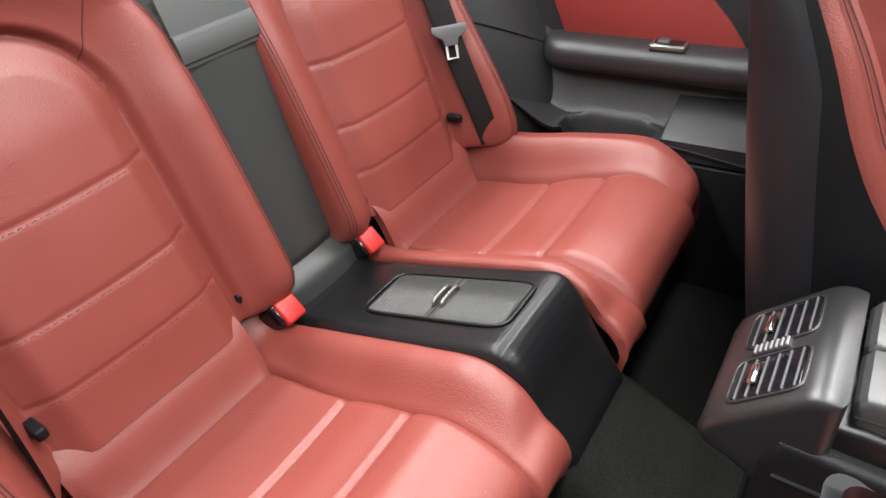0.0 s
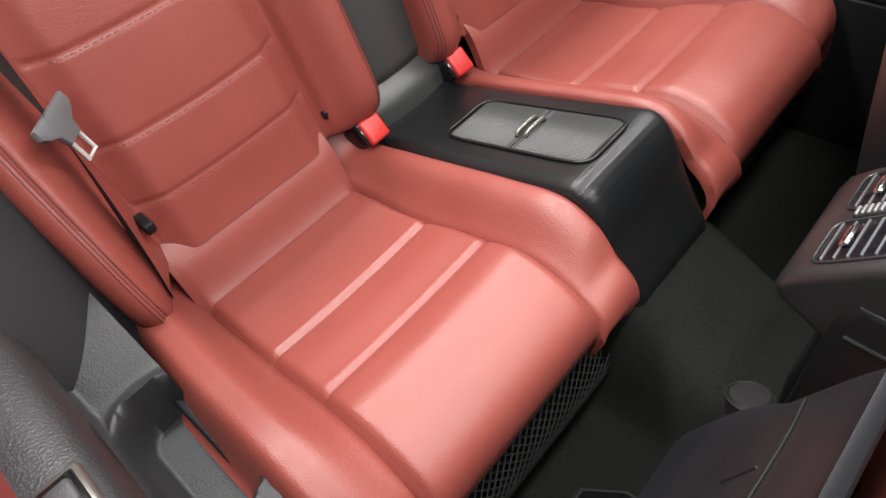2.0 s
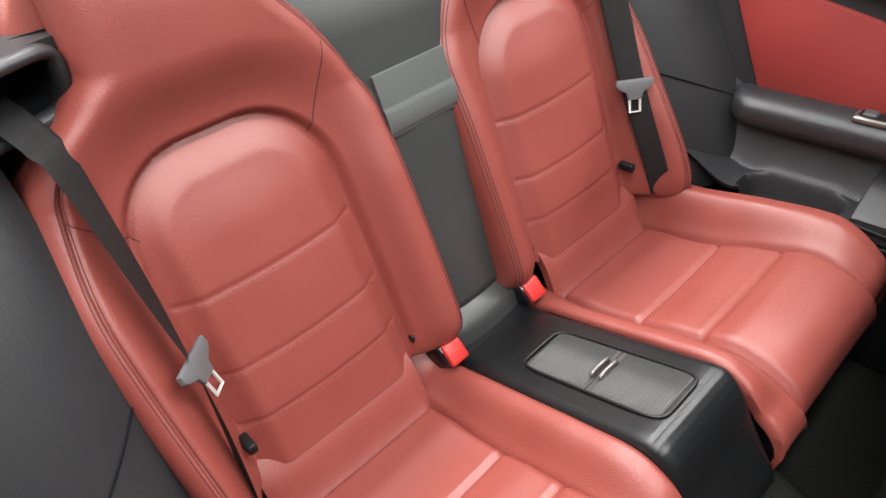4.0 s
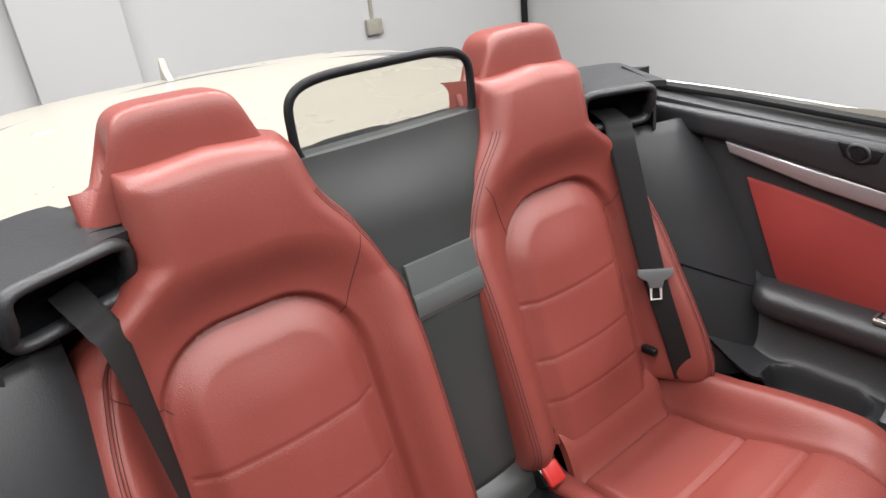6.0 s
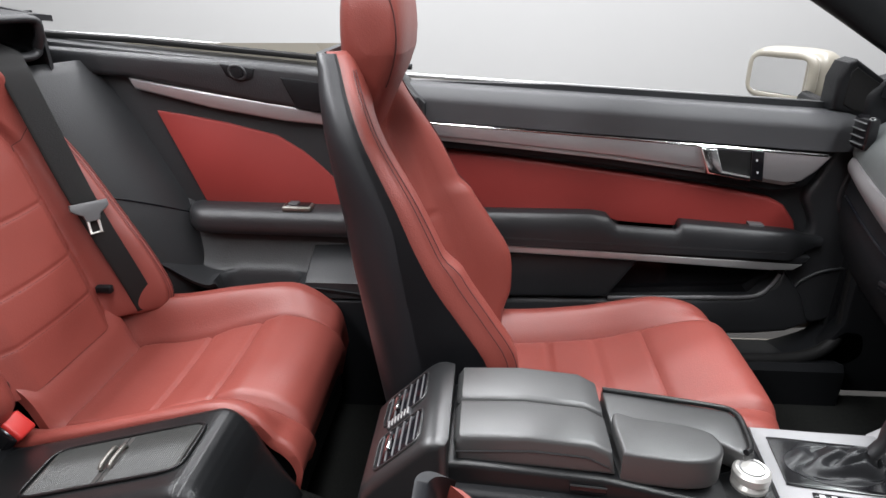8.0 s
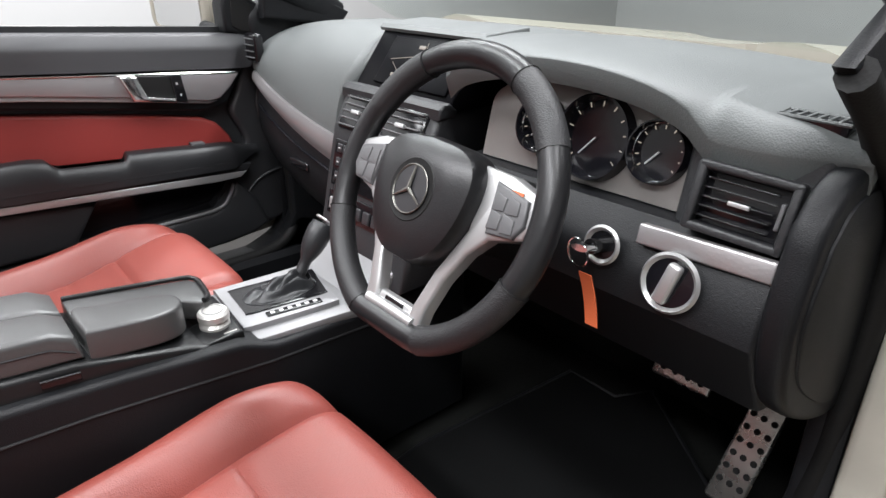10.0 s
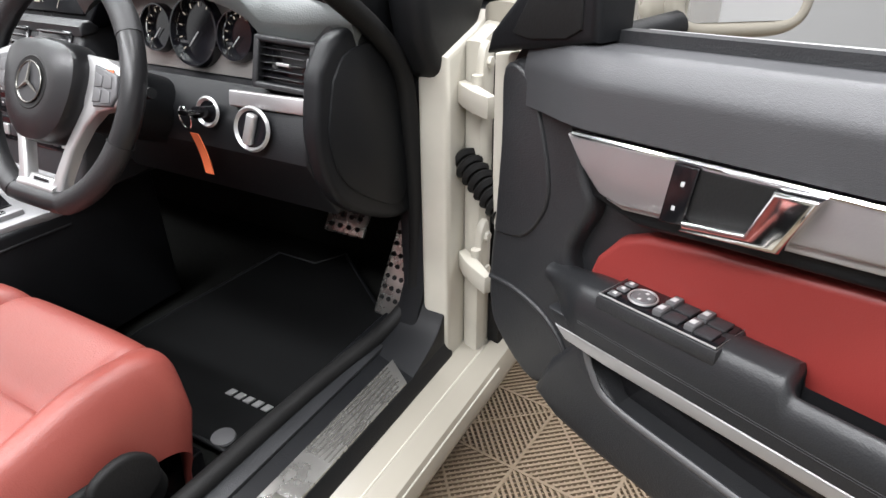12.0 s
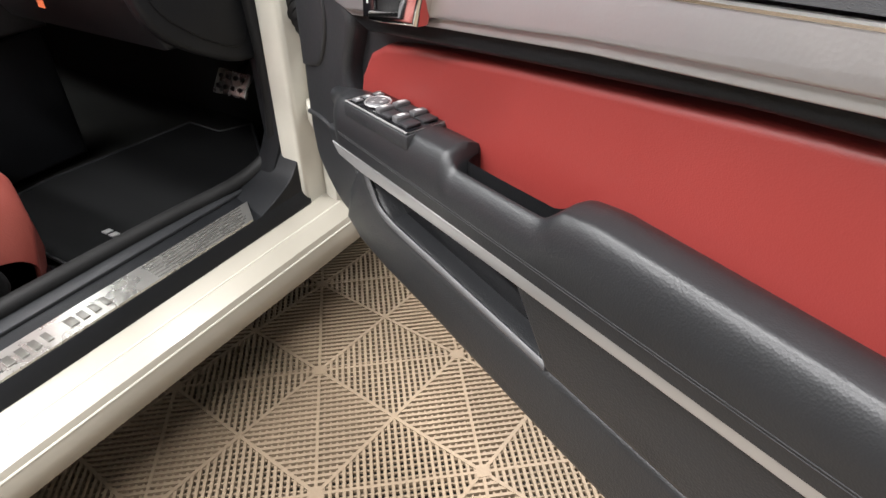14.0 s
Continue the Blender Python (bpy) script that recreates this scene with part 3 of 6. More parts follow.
# ---- belts ----
for s in (-1, 1):
    sb = thing("seat_belt", "black seat belt hanging over the red backrest", "seat belt", (0.03, s * 0.47, 0.56), "rear seat belts")
    line = bez([(-0.185, s * 0.512, 1.112), (-0.136, s * 0.500, 1.094), (-0.122, s * 0.492, 1.075), (-0.105, s * 0.484, 1.04), (-0.047, s * 0.478, 0.86), (-0.012, s * 0.478, 0.76), (0.030, s * 0.490, 0.63), (0.050, s * 0.500, 0.55)], 36)

    def belt(u, w):
        """The webbing turns on edge and folds a little on its way down."""
        f = u * (len(line) - 1)
        i = min(int(f), len(line) - 2)
        turn = smooth(0.30, 0.85, u) * (1.0 if s < 0 else 0.35)
        way = Vector((0.75 * s, 0.8, 0)).lerp(Vector((0.95 * s, -0.05, 0.30 * s)), turn).normalized()
        return line[i].lerp(line[i + 1], f - i) + way * lerp(0.0265, 0.0150, turn) * (2 * w - 1)

    surface("webbing", belt, 70, 8, FABRIC, sb, (-0.0014, 0, -0.0006))
    p = min(line, key=lambda q: abs(q.z - 0.80))
    mt = Matrix.Translation(p + Vector((0.005, -0.002 * s, 0))) @ pose(0, 0, 0, 0, -16, -43 * s)
    prism("tongue_slide", [(-0.036, 0.012), (0.036, 0.012), (0.037, 0.0), (0.030, -0.007), (0.017, -0.014), (0.013, -0.028), (-0.013, -0.028), (-0.017, -0.014), (-0.030, -0.007), (-0.037, 0.0)], "x", -0.004, 0.006, TONGUE, sb, 0.003, 2, "grey plastic belt tongue", m=mt)
    tube("tongue_plate", [mt @ Vector(q) for q in ((0.002, -0.010, -0.026), (0.002, -0.010, -0.052), (0.002, 0.010, -0.052), (0.002, 0.010, -0.026))], 0.0030, KNOB, sb, 6)
    gd = thing("belt_guide", "black plastic seat belt outlet beside the backrest", "belt guide", (-0.2, s * 0.53, 1.06), "belt guides")
    mg = Matrix.Translation((-0.145, s * 0.508, 1.118)) @ pose(0, 0, 0, 0, 6, s * -24) @ Matrix.Scale(1.12, 4)
    sq_ = lambda q, r: math.copysign(abs(q) ** r, q)
    ring_ = [(0.068 * sq_(math.cos(a), 0.28), 0.034 * sq_(math.sin(a), 0.34)) for a in np.linspace(0, 2 * math.pi, 49)[:-1]]
    bezel = tube("guide_bezel", [mg @ Vector((0.006 - 0.012 * (z < 0), y, z)) for y, z in ring_], 0, TRIM, gd, 10, True, flat=(0.013, 0.0085, mg.to_3x3() @ Vector((1, 0, 0))))
    nr = len(ring_)
    raw("guide_throat", [mg @ Vector((x, y * k, z * k)) for x, k in ((0.0, 1.0), (-0.03, 0.93), (-0.075, 0.72)) for y, z in ring_],
        [(r * nr + q, r * nr + (q + 1) % nr, (r + 1) * nr + (q + 1) % nr, (r + 1) * nr + q) for r in range(2) for q in range(nr)] + [tuple(2 * nr + q for q in range(nr))], PLASTIC, gd)
    surface("guide_shelf", lambda u, w: mg @ Vector((lerp(0.0, -0.17, u), lerp(-0.07, 0.10, w), 0.040 - 0.006 * u - 0.004 * (2 * w - 1) ** 4)), 8, 12, TRIM, gd, (0, 0, -0.012))
    surface("guide_cheek", lambda u, w: mg @ Vector((lerp(-0.005, -0.12, u), s * (0.076 + 0.01 * w), lerp(0.038, -0.07, w))), 8, 8, TRIM, gd, (0, s * 0.01, 0))

# ---- side trims beside the rear seats ----
def tray_point(s, x, v):
    """The moulded panel beside a rear cushion: a rounded bin sunk into it, a steep wall outside and a fillet behind."""
    rise = max(0.0, (v - 0.645) / 0.061)
    z = 0.578 - 0.02 * smooth(0.38, 0.6, x) + 0.06 * smooth(0.165, 0.02, x) + 0.13 * rise ** 1.3
    du = max(0.0, abs(x - 0.268) - 0.055)
    dv = max(0.0, abs(v - 0.600) - 0.008)
    inside = 0.044 - math.hypot(du, dv * 1.15)
    z -= 0.060 * smooth(0.0, 0.018, inside)
    z += 0.004 * math.exp(-((inside + 0.004) / 0.005) ** 2)
    return x, s * v, z


def ledge_point(s, u, w):
    """The padded ledge: a crowned top that rolls over its inner edge, with a rounded nose."""
    nose = math.sqrt(max(0.0, 1 - max(0.0, 1 - u / 0.09) ** 2))
    t = w * math.pi / 2
    return lerp(0.086, 0.645, u), s * (0.712 - (0.012 + 0.062 * nose) * math.sin(t) ** 0.62), 0.738 - 0.006 * u - 0.010 * (1 - nose) - (0.022 + 0.030 * nose) * (1 - math.cos(t) ** 0.55)


for s in (-1, 1):
    q = thing("quarter_trim", "charcoal rear side panel with red inlay and silver strip", "side trim", (0.2, s * 0.72, 0.35), "rear side trims")
    prism("panel_body", [(-0.36, 0.35), (0.655, 0.35), (0.655, 0.97), (0.60, 1.025), (0.30, 1.055), (-0.02, 1.085), (-0.36, 1.12)], "y", s * 0.705, s * 0.80, SIDETRIM, q, 0.008, 2)
    prism("upper_band", [(-0.30, 1.045), (0.0, 1.024), (0.30, 0.968), (0.64, 0.925), (0.64, 0.985), (0.60, 1.025), (0.30, 1.055), (0.0, 1.078), (-0.30, 1.10)], "y", s * 0.682, s * 0.712, TRIM, q, 0.014, 4)
    prism("silver_strip", [(-0.005, 1.024), (0.006, 1.000), (0.18, 0.958), (0.34, 0.931), (0.44, 0.922), (0.475, 0.940), (0.36, 0.964), (0.18, 0.992)], "y", s * 0.686, s * 0.71, ALU, q, 0.005, 3, label="brushed aluminium strip")
    prism("red_inlay", [(0.042, 0.950), (0.135, 0.715), (0.50, 0.715), (0.482, 0.745), (0.455, 0.780), (0.415, 0.822), (0.375, 0.858), (0.315, 0.896), (0.20, 0.924), (0.10, 0.942)], "y", s * 0.697, s * 0.71, INLAY, q, 0.004, 2, label="red leather inlay")
    surface("armrest_ledge", lambda u, w: ledge_point(s, u, w), 60, 24, LEDGE, q, (0, s * 0.012, -0.012), "padded charcoal armrest ledge")
    box("switch_bezel", (0.322, 0.392), (s * 0.652, s * 0.688), (0.728, 0.741), NICKEL, q, 0.005)
    box("switch_well", (0.327, 0.387), (s * 0.656, s * 0.688), (0.730, 0.7425), GLOSS, q, 0.004)
    box("window_switch", (0.335, 0.36), (s * 0.661, s * 0.684), (0.734, 0.747), PAD, q, 0.004)
    prism("release_cup", [(0.207, 1.058), (0.287, 1.046), (0.280, 1.024), (0.252, 1.016), (0.222, 1.028)], "y", s * 0.678, s * 0.70, PLASTIC, q, 0.006, 2)
    tube("release_ring", [(0.248 + 0.018 * math.cos(a), s * 0.680, 1.038 + 0.014 * math.sin(a) - 0.003 * math.cos(a)) for a in np.linspace(0, 6.28, 25)[:-1]], 0.004, TRIM, q, 8, True)
    lathe("release_knob", [(0.011, 0), (0.012, 0.006), (0.0, 0.007)], (0.248, s * 0.680, 1.038), (0, -s, 0), PLASTIC, q, 16)
    prism("speaker_grille", [(0.34, 1.028), (0.50, 1.010), (0.48, 0.965), (0.42, 0.952), (0.37, 0.962)], "y", s * 0.679, s * 0.69, PLASTIC, q, 0.004)
    # lower panel stepping in to a bin beside the cushion
    lean_ = [(0.54, 0.120), (0.62, 0.098), (0.72, 0.062), (0.85, 0.012), (1.0, -0.055), (1.07, -0.10)]
    surface("wing_filler", lambda u, w: (curve_at(lean_, lerp(0.54, 1.062, u)) - 0.03 + (0.075 - 0.05 * u) * w - 0.05 * (1 - w) ** 3, s * lerp(0.535, 0.708, w), lerp(0.54, 1.062, u)), 24, 16, SIDETRIM, q, (-0.012, s * 0.004, 0), "charcoal panel beside the backrest")
    tube("trim_seam", [(curve_at(lean_, lerp(0.80, 0.70, k / 12)) - 0.0285 + (0.075 - 0.05 * 0.4) * k / 12 - 0.05 * (1 - k / 12) ** 3, s * lerp(0.535, 0.708, k / 12), lerp(0.80, 0.70, k / 12)) for k in range(13)], 0.0018, SCREEN, q, 6)
    surface("moulded_tray", lambda u, w: tray_point(s, lerp(-0.13, 0.63, u), lerp(0.566, 0.706, w)), 120, 44, SIDETRIM, q, (0, s * 0.006, -0.012), "charcoal moulded side tray")
    prism("raised_panel", [(s * 0.572, 0.588), (s * 0.585, 0.598), (s * 0.703, 0.648), (s * 0.703, 0.55), (s * 0.572, 0.55)], "x", 0.385, 0.632, SIDETRIM, q, 0.005, 3)
    box("lower_wall", (-0.05, 0.64), (s * 0.568, s * 0.582), (0.25, 0.545), PLASTIC, q, 0.004)
    box("lower_end", (0.625, 0.66), (s * 0.568, s * 0.80), (0.25, 0.56), PLASTIC, q, 0.008)
    prism("window_slot", [(-0.40, 1.118), (0.0, 1.092), (0.62, 1.036), (0.62, 1.046), (0.0, 1.104), (-0.40, 1.130)], "y", s * 0.745, s * 0.775, RUBBER, q, 0.003)

# ---- cabin floor, sills and body ----
car = thing("convertible_car", "white open-top car body with black sills", "car", (0.6, 0, 0.2))
box("floor_pan", (-0.6, 2.0), (-0.70, 0.70), (0.20, 0.255), CARPET, car, 0.01)
surface("rear_carpet", lambda u, w: (lerp(0.40, 0.86, u), lerp(-0.68, 0.68, w), 0.262 + (0.19 - 0.09 * smooth(0.46, 0.66, lerp(0.40, 0.86, u))) * math.exp(-((lerp(-0.68, 0.68, w)) / 0.145) ** 8)), 16, 120, CARPET, car, (0, 0, -0.03))
box("bulkhead", (-0.42, -0.34), (-0.72, 0.72), (0.25, 1.12), PLASTIC, car, 0.01)
box("firewall", (1.98, 2.03), (-0.72, 0.72), (0.25, 0.95), CARPET, car, 0.01)
for s in (-1, 1):
    prism("sill", [(0.89, 0.215), (0.90, 0.25), (0.885, 0.30), (0.845, 0.318), (0.835, 0.31), (0.80, 0.325), (0.80, 0.20), (0.88, 0.20)], "x", 0.55, 1.80, WHITE, car, 0.004) if s > 0 else \
        prism("sill", [(-0.893, 0.235), (-0.90, 0.262), (-0.888, 0.292), (-0.852, 0.305), (-0.846, 0.301), (-0.80, 0.318), (-0.80, 0.22), (-0.885, 0.22)], "x", 0.55, 1.80, WHITE, car, 0.004)
    prism("sill_cover", [(s * 0.812, 0.322), (s * 0.80, 0.345), (s * 0.70, 0.352), (s * 0.66, 0.365), (s * 0.645, 0.35), (s * 0.645, 0.25), (s * 0.812, 0.25)], "x", 0.55, 1.66, PLASTIC, car, 0.006, 3)
    box("rear_fender", (-1.3, 0.56), (s * 0.80, s * 0.885), (0.25, 0.96), WHITE, car, 0.04)
    prism("fender_top", [(s * 0.79, 0.93), (s * 0.885, 0.93), (s * 0.87, 1.02), (s * 0.82, 1.07), (s * 0.79, 1.09)], "x", -1.3, 0.56, WHITE, car, 0.01)
# steel plate on the near sill, ribbed at its front end, with two raised worn words as bars
plate_bm = bmesh.new()
rows_ = [((x0, -0.746, 0.3545), (x0, -0.799, 0.3500)) for x0 in (0.70,)] + [((1.548, -0.746, 0.3545), (1.512, -0.799, 0.3500))]
vv = [plate_bm.verts.new(p) for r_ in rows_ for p in r_] + [plate_bm.verts.new((p[0], p[1], p[2] - 0.004)) for r_ in rows_ for p in r_]
for f in ((0, 1, 3, 2), (4, 5, 7, 6), (0, 1, 5, 4), (2, 3, 7, 6), (0, 2, 6, 4), (1, 3, 7, 5)):
    plate_bm.faces.new([vv[i] for i in f])
sill_plate = part("sill_plate", plate_bm, STEEL, car, "polished steel sill plate with engraved ribs", False)
for k in range(6):
    y = -0.751 - 0.0085 * k
    z = 0.3548 - 0.085 * (-0.746 - y)
    box("rib", (1.30, 1.525 - 0.006 * k), (y - 0.0014, y + 0.0014), (z - 0.0012, z + 0.0006), NICKEL, sill_plate, 0.0004)
for k, wd_ in enumerate((0.022, 0.014, 0.010, 0.014, 0.014, 0.014, 0.014, 0.012, 0.0, 0.018, 0.014, 0.014, 0.012)):
    if wd_:
        x = 0.98 + 0.0195 * k
        box("letter_bar", (x - wd_ * 0.42, x + wd_ * 0.42), (-0.786, -0.762), (0.3505, 0.3538), NICKEL, sill_plate, 0.0006, m=Matrix.Identity(4))
prism("sill_scuff_strip", [(0.72, -0.664), (1.585, -0.664), (1.578, -0.712), (0.72, -0.712)], "z", 0.350, 0.3585, TRIM, car, 0.003, 2)
for y, z in ((-0.849, 0.3045), (-0.8925, 0.280)):
    tube("sill_seam", [(0.56, y, z), (1.15, y, z), (1.70, y, z)], 0.0022, SEALER, car, 6)
# chrome belt line
for s in (-1, 1):
    tube("belt_moulding", bez([(-0.55, s * 0.78, 1.13), (0.0, s * 0.80, 1.10), (0.6, s * 0.81, 1.045)], 12), 0.0032, SATIN, car, 8, label="satin chrome belt moulding")
surface("rear_deck", lambda u, w: (lerp(-0.42, -1.35, u) + 0.18 * (2 * w - 1) ** 2 * u, lerp(-0.82, 0.82, w), 1.135 + 0.08 * smooth(0, 0.75, u) - 0.09 * (2 * w - 1) ** 4 - 0.05 * smooth(0.85, 1, u)), 24, 30, WHITE, car, (0, 0, -0.04))
surface("bonnet", lambda u, w: (lerp(2.05, 3.2, u), lerp(-0.80, 0.80, w), 0.98 - 0.12 * u - 0.09 * (2 * w - 1) ** 4 + 0.02 * math.exp(-((abs(2 * w - 1) - 0.55) / 0.1) ** 2)), 20, 40, WHITE, car, (0, 0, -0.03))
for s in (-1, 1):
    prism("front_wing", [(1.78, 0.35), (3.2, 0.35), (3.2, 0.82), (2.3, 0.92), (1.78, 0.95)], "y", s * 0.80, s * 0.885, WHITE, car, 0.03, 4)
    # door post with its painted face
    prism("door_post", [(1.645, 0.30), (1.82, 0.28), (1.82, 0.93), (1.655, 0.885)], "y", s * 0.752, s * 0.81, SEALER if s < 0 else PLASTIC, car, 0.012, 3)
    prism("hinge_wall", [(1.70, 0.25), (1.82, 0.25), (1.82, 0.93), (1.71, 0.90)], "y", s * 0.81, s * 0.842, SEALER if s < 0 else PLASTIC, car, 0.008, 2)
    # near-black strip in the hinge gap, put there in place of its shade
    prism("jamb_gap_shade", [(1.745, 0.25), (1.82, 0.25), (1.82, 0.93), (1.75, 0.90)], "y", s * 0.842, s * 0.868, RUBBER, car, 0.006, 2)
    prism("post_foot", soft([(1.50, 0.335), (1.58, 0.325), (1.66, 0.33), (1.715, 0.36), (1.71, 0.42), (1.665, 0.43), (1.625, 0.385), (1.57, 0.358)]), "y", s * 0.70, s * 0.80, PLASTIC, car, 0.012, 3)
    prism("pillar_foot_cover", soft([(1.61, 0.91), (1.645, 0.858), (1.69, 0.838), (1.745, 0.865), (1.80, 0.925), (1.82, 0.985), (1.74, 1.02), (1.66, 1.03), (1.60, 0.99)], 36), "y", s * 0.735, s * 0.80, PLASTIC, car, 0.022, 4)
    prism("kick_panel", [(1.60, 0.26), (2.0, 0.26), (2.0, 0.92), (1.66, 0.90), (1.66, 0.45), (1.62, 0.38)], "y", s * 0.70, s * 0.752, PLASTIC, car, 0.01, 2)
    tube("door_seal", bez([(0.70, s * 0.668, 0.368), (1.10, s * 0.668, 0.366), (1.40, s * 0.672, 0.362), (1.58, s * 0.69, 0.366), (1.66, s * 0.715, 0.41), (1.672, s * 0.728, 0.50), (1.668, s * 0.735, 0.62), (1.655, s * 0.738, 0.75), (1.635, s * 0.74, 0.86)] + ([(1.58, -0.738, 0.925), (1.50, -0.735, 0.985), (1.42, -0.73, 1.04)] if s < 0 else []), 50), 0.016, RUBBER, car, 10)
    if s < 0:
        prism("pillar_lower_trim", [(1.41, 1.045), (1.50, 0.985), (1.60, 0.905), (1.66, 0.90), (1.78, 0.96), (1.70, 1.06), (1.52, 1.10)], "y", -0.732, -0.712, PLASTIC, car, 0.006, 2)
    # windscreen pillar
    prism("pillar_trim", [(1.63, 0.985), (1.86, 0.955), (1.89, 0.99), (1.70, 1.085), (1.64, 1.075)], "y", s * 0.705, s * 0.742, PLASTIC, car, 0.01, 3)
    tube("windscreen_pillar", bez([(1.86, s * 0.735, 0.975), (1.76, s * 0.720, 1.035), (1.60, s * 0.690, 1.125), (1.40, s * 0.655, 1.235), (1.22, s * 0.62, 1.315), (1.08, s * 0.60, 1.365)], 24), 0, PLASTIC, car, 14, flat=(0.026, 0.044, (0, 1, 0)))
    tube("pillar_chrome", bez([(1.91, s * 0.80, 0.955), (1.69, s * 0.745, 1.10), (1.45, s * 0.70, 1.23), (1.24, s * 0.665, 1.325)], 16), 0.010, CHROME, car, 8)
screen_rail = tube("windscreen_header", bez([(1.08, -0.60, 1.365), (1.0, -0.3, 1.39), (0.98, 0, 1.395), (1.0, 0.3, 1.39), (1.08, 0.60, 1.365)], 20), 0, PLASTIC, car, 12, flat=(0.045, 0.02, (1, 0, 0)))
wind = surface("windscreen", lambda u, w: (lerp(2.06, 1.0, u) + 0.06 * (1 - (2 * w - 1) ** 2) * (1 - u) - 0.02 + 0.02 * (2 * w - 1) ** 2, lerp(-0.72, 0.72, w) * (1 - 0.17 * u), lerp(0.965, 1.375, u) + 0.03 * math.sin(u * 3.1)), 12, 12, CLEAR, car, (0.002, 0, 0.004), "clear windscreen")
wind.visible_shadow = False
surface("scuttle", lambda u, w: (lerp(1.98, 2.12, u), lerp(-0.74, 0.74, w), 0.955 - 0.01 * u), 4, 10, RUBBER, car, (0, 0, -0.02))
tube("deck_seal", bez([(-0.80, -0.74, 1.15), (-0.98, -0.463, 1.193), (-1.10, -0.138, 1.207), (-1.10, 0.15, 1.207), (-0.93, 0.54, 1.19), (-0.78, 0.74, 1.15)], 30), 0.009, GREYPL, car, 8)
lathe("deck_cap", [(0.0, 0.004), (0.026, 0.003), (0.029, 0.0)], (-0.90, -0.405, 1.188), (-0.1, 0, 1), SATIN, car, 24)
surface("parcel_shelf", lambda u, w: (lerp(-0.20, -0.47, u), lerp(-0.70, 0.70, w), lerp(1.165, 1.135, u)), 6, 12, PLASTIC, car, (0, 0, -0.03))
surface("brake_light_hump", lambda u, w: (-0.33 - 0.05 * math.cos(u * 3.14), lerp(-0.11, 0.11, w), 1.146 + 0.022 * math.sin(u * 3.14) * (1 - (2 * w - 1) ** 4)), 10, 16, PLASTIC, car, (0, 0, -0.02))

# ---- door trims (one drawing, hung twice) ----
def door(place, label, is_near):
    """place maps (u back from the strip's front end, w into the cabin, z) to the world."""
    org = place(0.3, 0, 0.4)
    d = thing("car_door", label, "car door", org)

    def slab(name, pts, w0, w1, mat, parent=d, bev=0.006, seg=3, label=""):
        bm = bmesh.new()
        lo = [bm.verts.new(place(p[0], w0, p[1])) for p in pts]
        hi = [bm.verts.new(place(p[0], w1, p[1])) for p in pts]
        n = len(pts)
        f0, f1 = bm.faces.new(lo), bm.faces.new(hi[::-1])
        for i in range(n):
            bm.faces.new((lo[i], hi[i], hi[(i + 1) % n], lo[(i + 1) % n]))
        bmesh.ops.recalc_face_normals(bm, faces=bm.faces)
        if bev > 0:
            rim = [e for e in bm.edges if f1 in e.link_faces]
            bmesh.ops.bevel(bm, geom=rim, offset=bev, segments=seg, profile=0.5, affect="EDGES")
        return sharp(part(name, bm, mat, parent, label), 35)

    slab("outer_skin", [(-0.180, 0.44), (-0.10, 0.385), (0.05, 0.372), (1.02, 0.345), (1.04, 0.985), (0.0, 0.945), (-0.10, 0.89), (-0.178, 0.86)], -0.085, -0.02, WHITE, bev=0.0)
    slab("inner_shell", [(-0.182, 0.53), (-0.170, 0.485), (-0.148, 0.450), (-0.09, 0.415), (0.05, 0.385), (0.2, 0.365), (1.02, 0.318), (1.04, 1.01), (0.60, 1.0), (0.0, 0.965), (-0.06, 1.0), (-0.10, 0.975), (-0.15, 0.915), (-0.160, 0.90), (-0.165, 0.76), (-0.178, 0.62), (-0.184, 0.57)], -0.02, 0.0, TRIM, bev=0.0)
    slab("door_edge", [(-0.196, 0.60), (-0.192, 0.52), (-0.16, 0.50), (-0.15, 0.80), (-0.15, 0.915), (-0.205, 0.905), (-0.205, 0.72)], -0.022, -0.004, SEALER, bev=0.004, label="white-painted steel door edge")

    def soft_line(pts, n=40):
        line = bez([(p[0], p[1], 0) for p in pts] + [(pts[0][0], pts[0][1], 0)], n)[:-1]
        return [(p.x, p.y) for p in line]

    slab("front_panel", soft_line([(-0.175, 0.54), (-0.155, 0.475), (-0.06, 0.42), (0.02, 0.50), (0.03, 0.58), (-0.01, 0.67), (0.02, 0.75), (0.0, 0.80), (-0.03, 0.87), (-0.09, 0.915), (-0.15, 0.895), (-0.158, 0.75), (-0.172, 0.61)], 60), 0.0, 0.028, TRIM, bev=0.014, seg=4)
    slab("front_pocket_panel", soft_line([(-0.156, 0.655), (-0.10, 0.668), (-0.066, 0.705), (-0.05, 0.756), (-0.066, 0.83), (-0.098, 0.897), (-0.143, 0.902), (-0.146, 0.80)]), 0.026, 0.033, TRIM, bev=0.005, seg=3)
    tube("panel_ridge", bez([place(u, 0.0285, z) for u, z in ((-0.165, 0.572), (-0.11, 0.575), (-0.05, 0.562), (-0.01, 0.535), (0.012, 0.50))], 20), 0.0045, TRIM, d, 8)

    def pad(u, w):
        uu = lerp(-0.105, 1.02, u)
        a, b = 0.868 + 0.068 * uu, 0.951 + 0.062 * uu
        k = w * math.pi * 0.62
        fade = smooth(-0.02, 0.13, u)
        ww = (0.068 - 0.10 * max(0.0, w - 0.55) ** 1.5) * (0.44 + 0.56 * fade)
        return place(uu, ww, lerp(a, b, min(1, w * 1.06)))

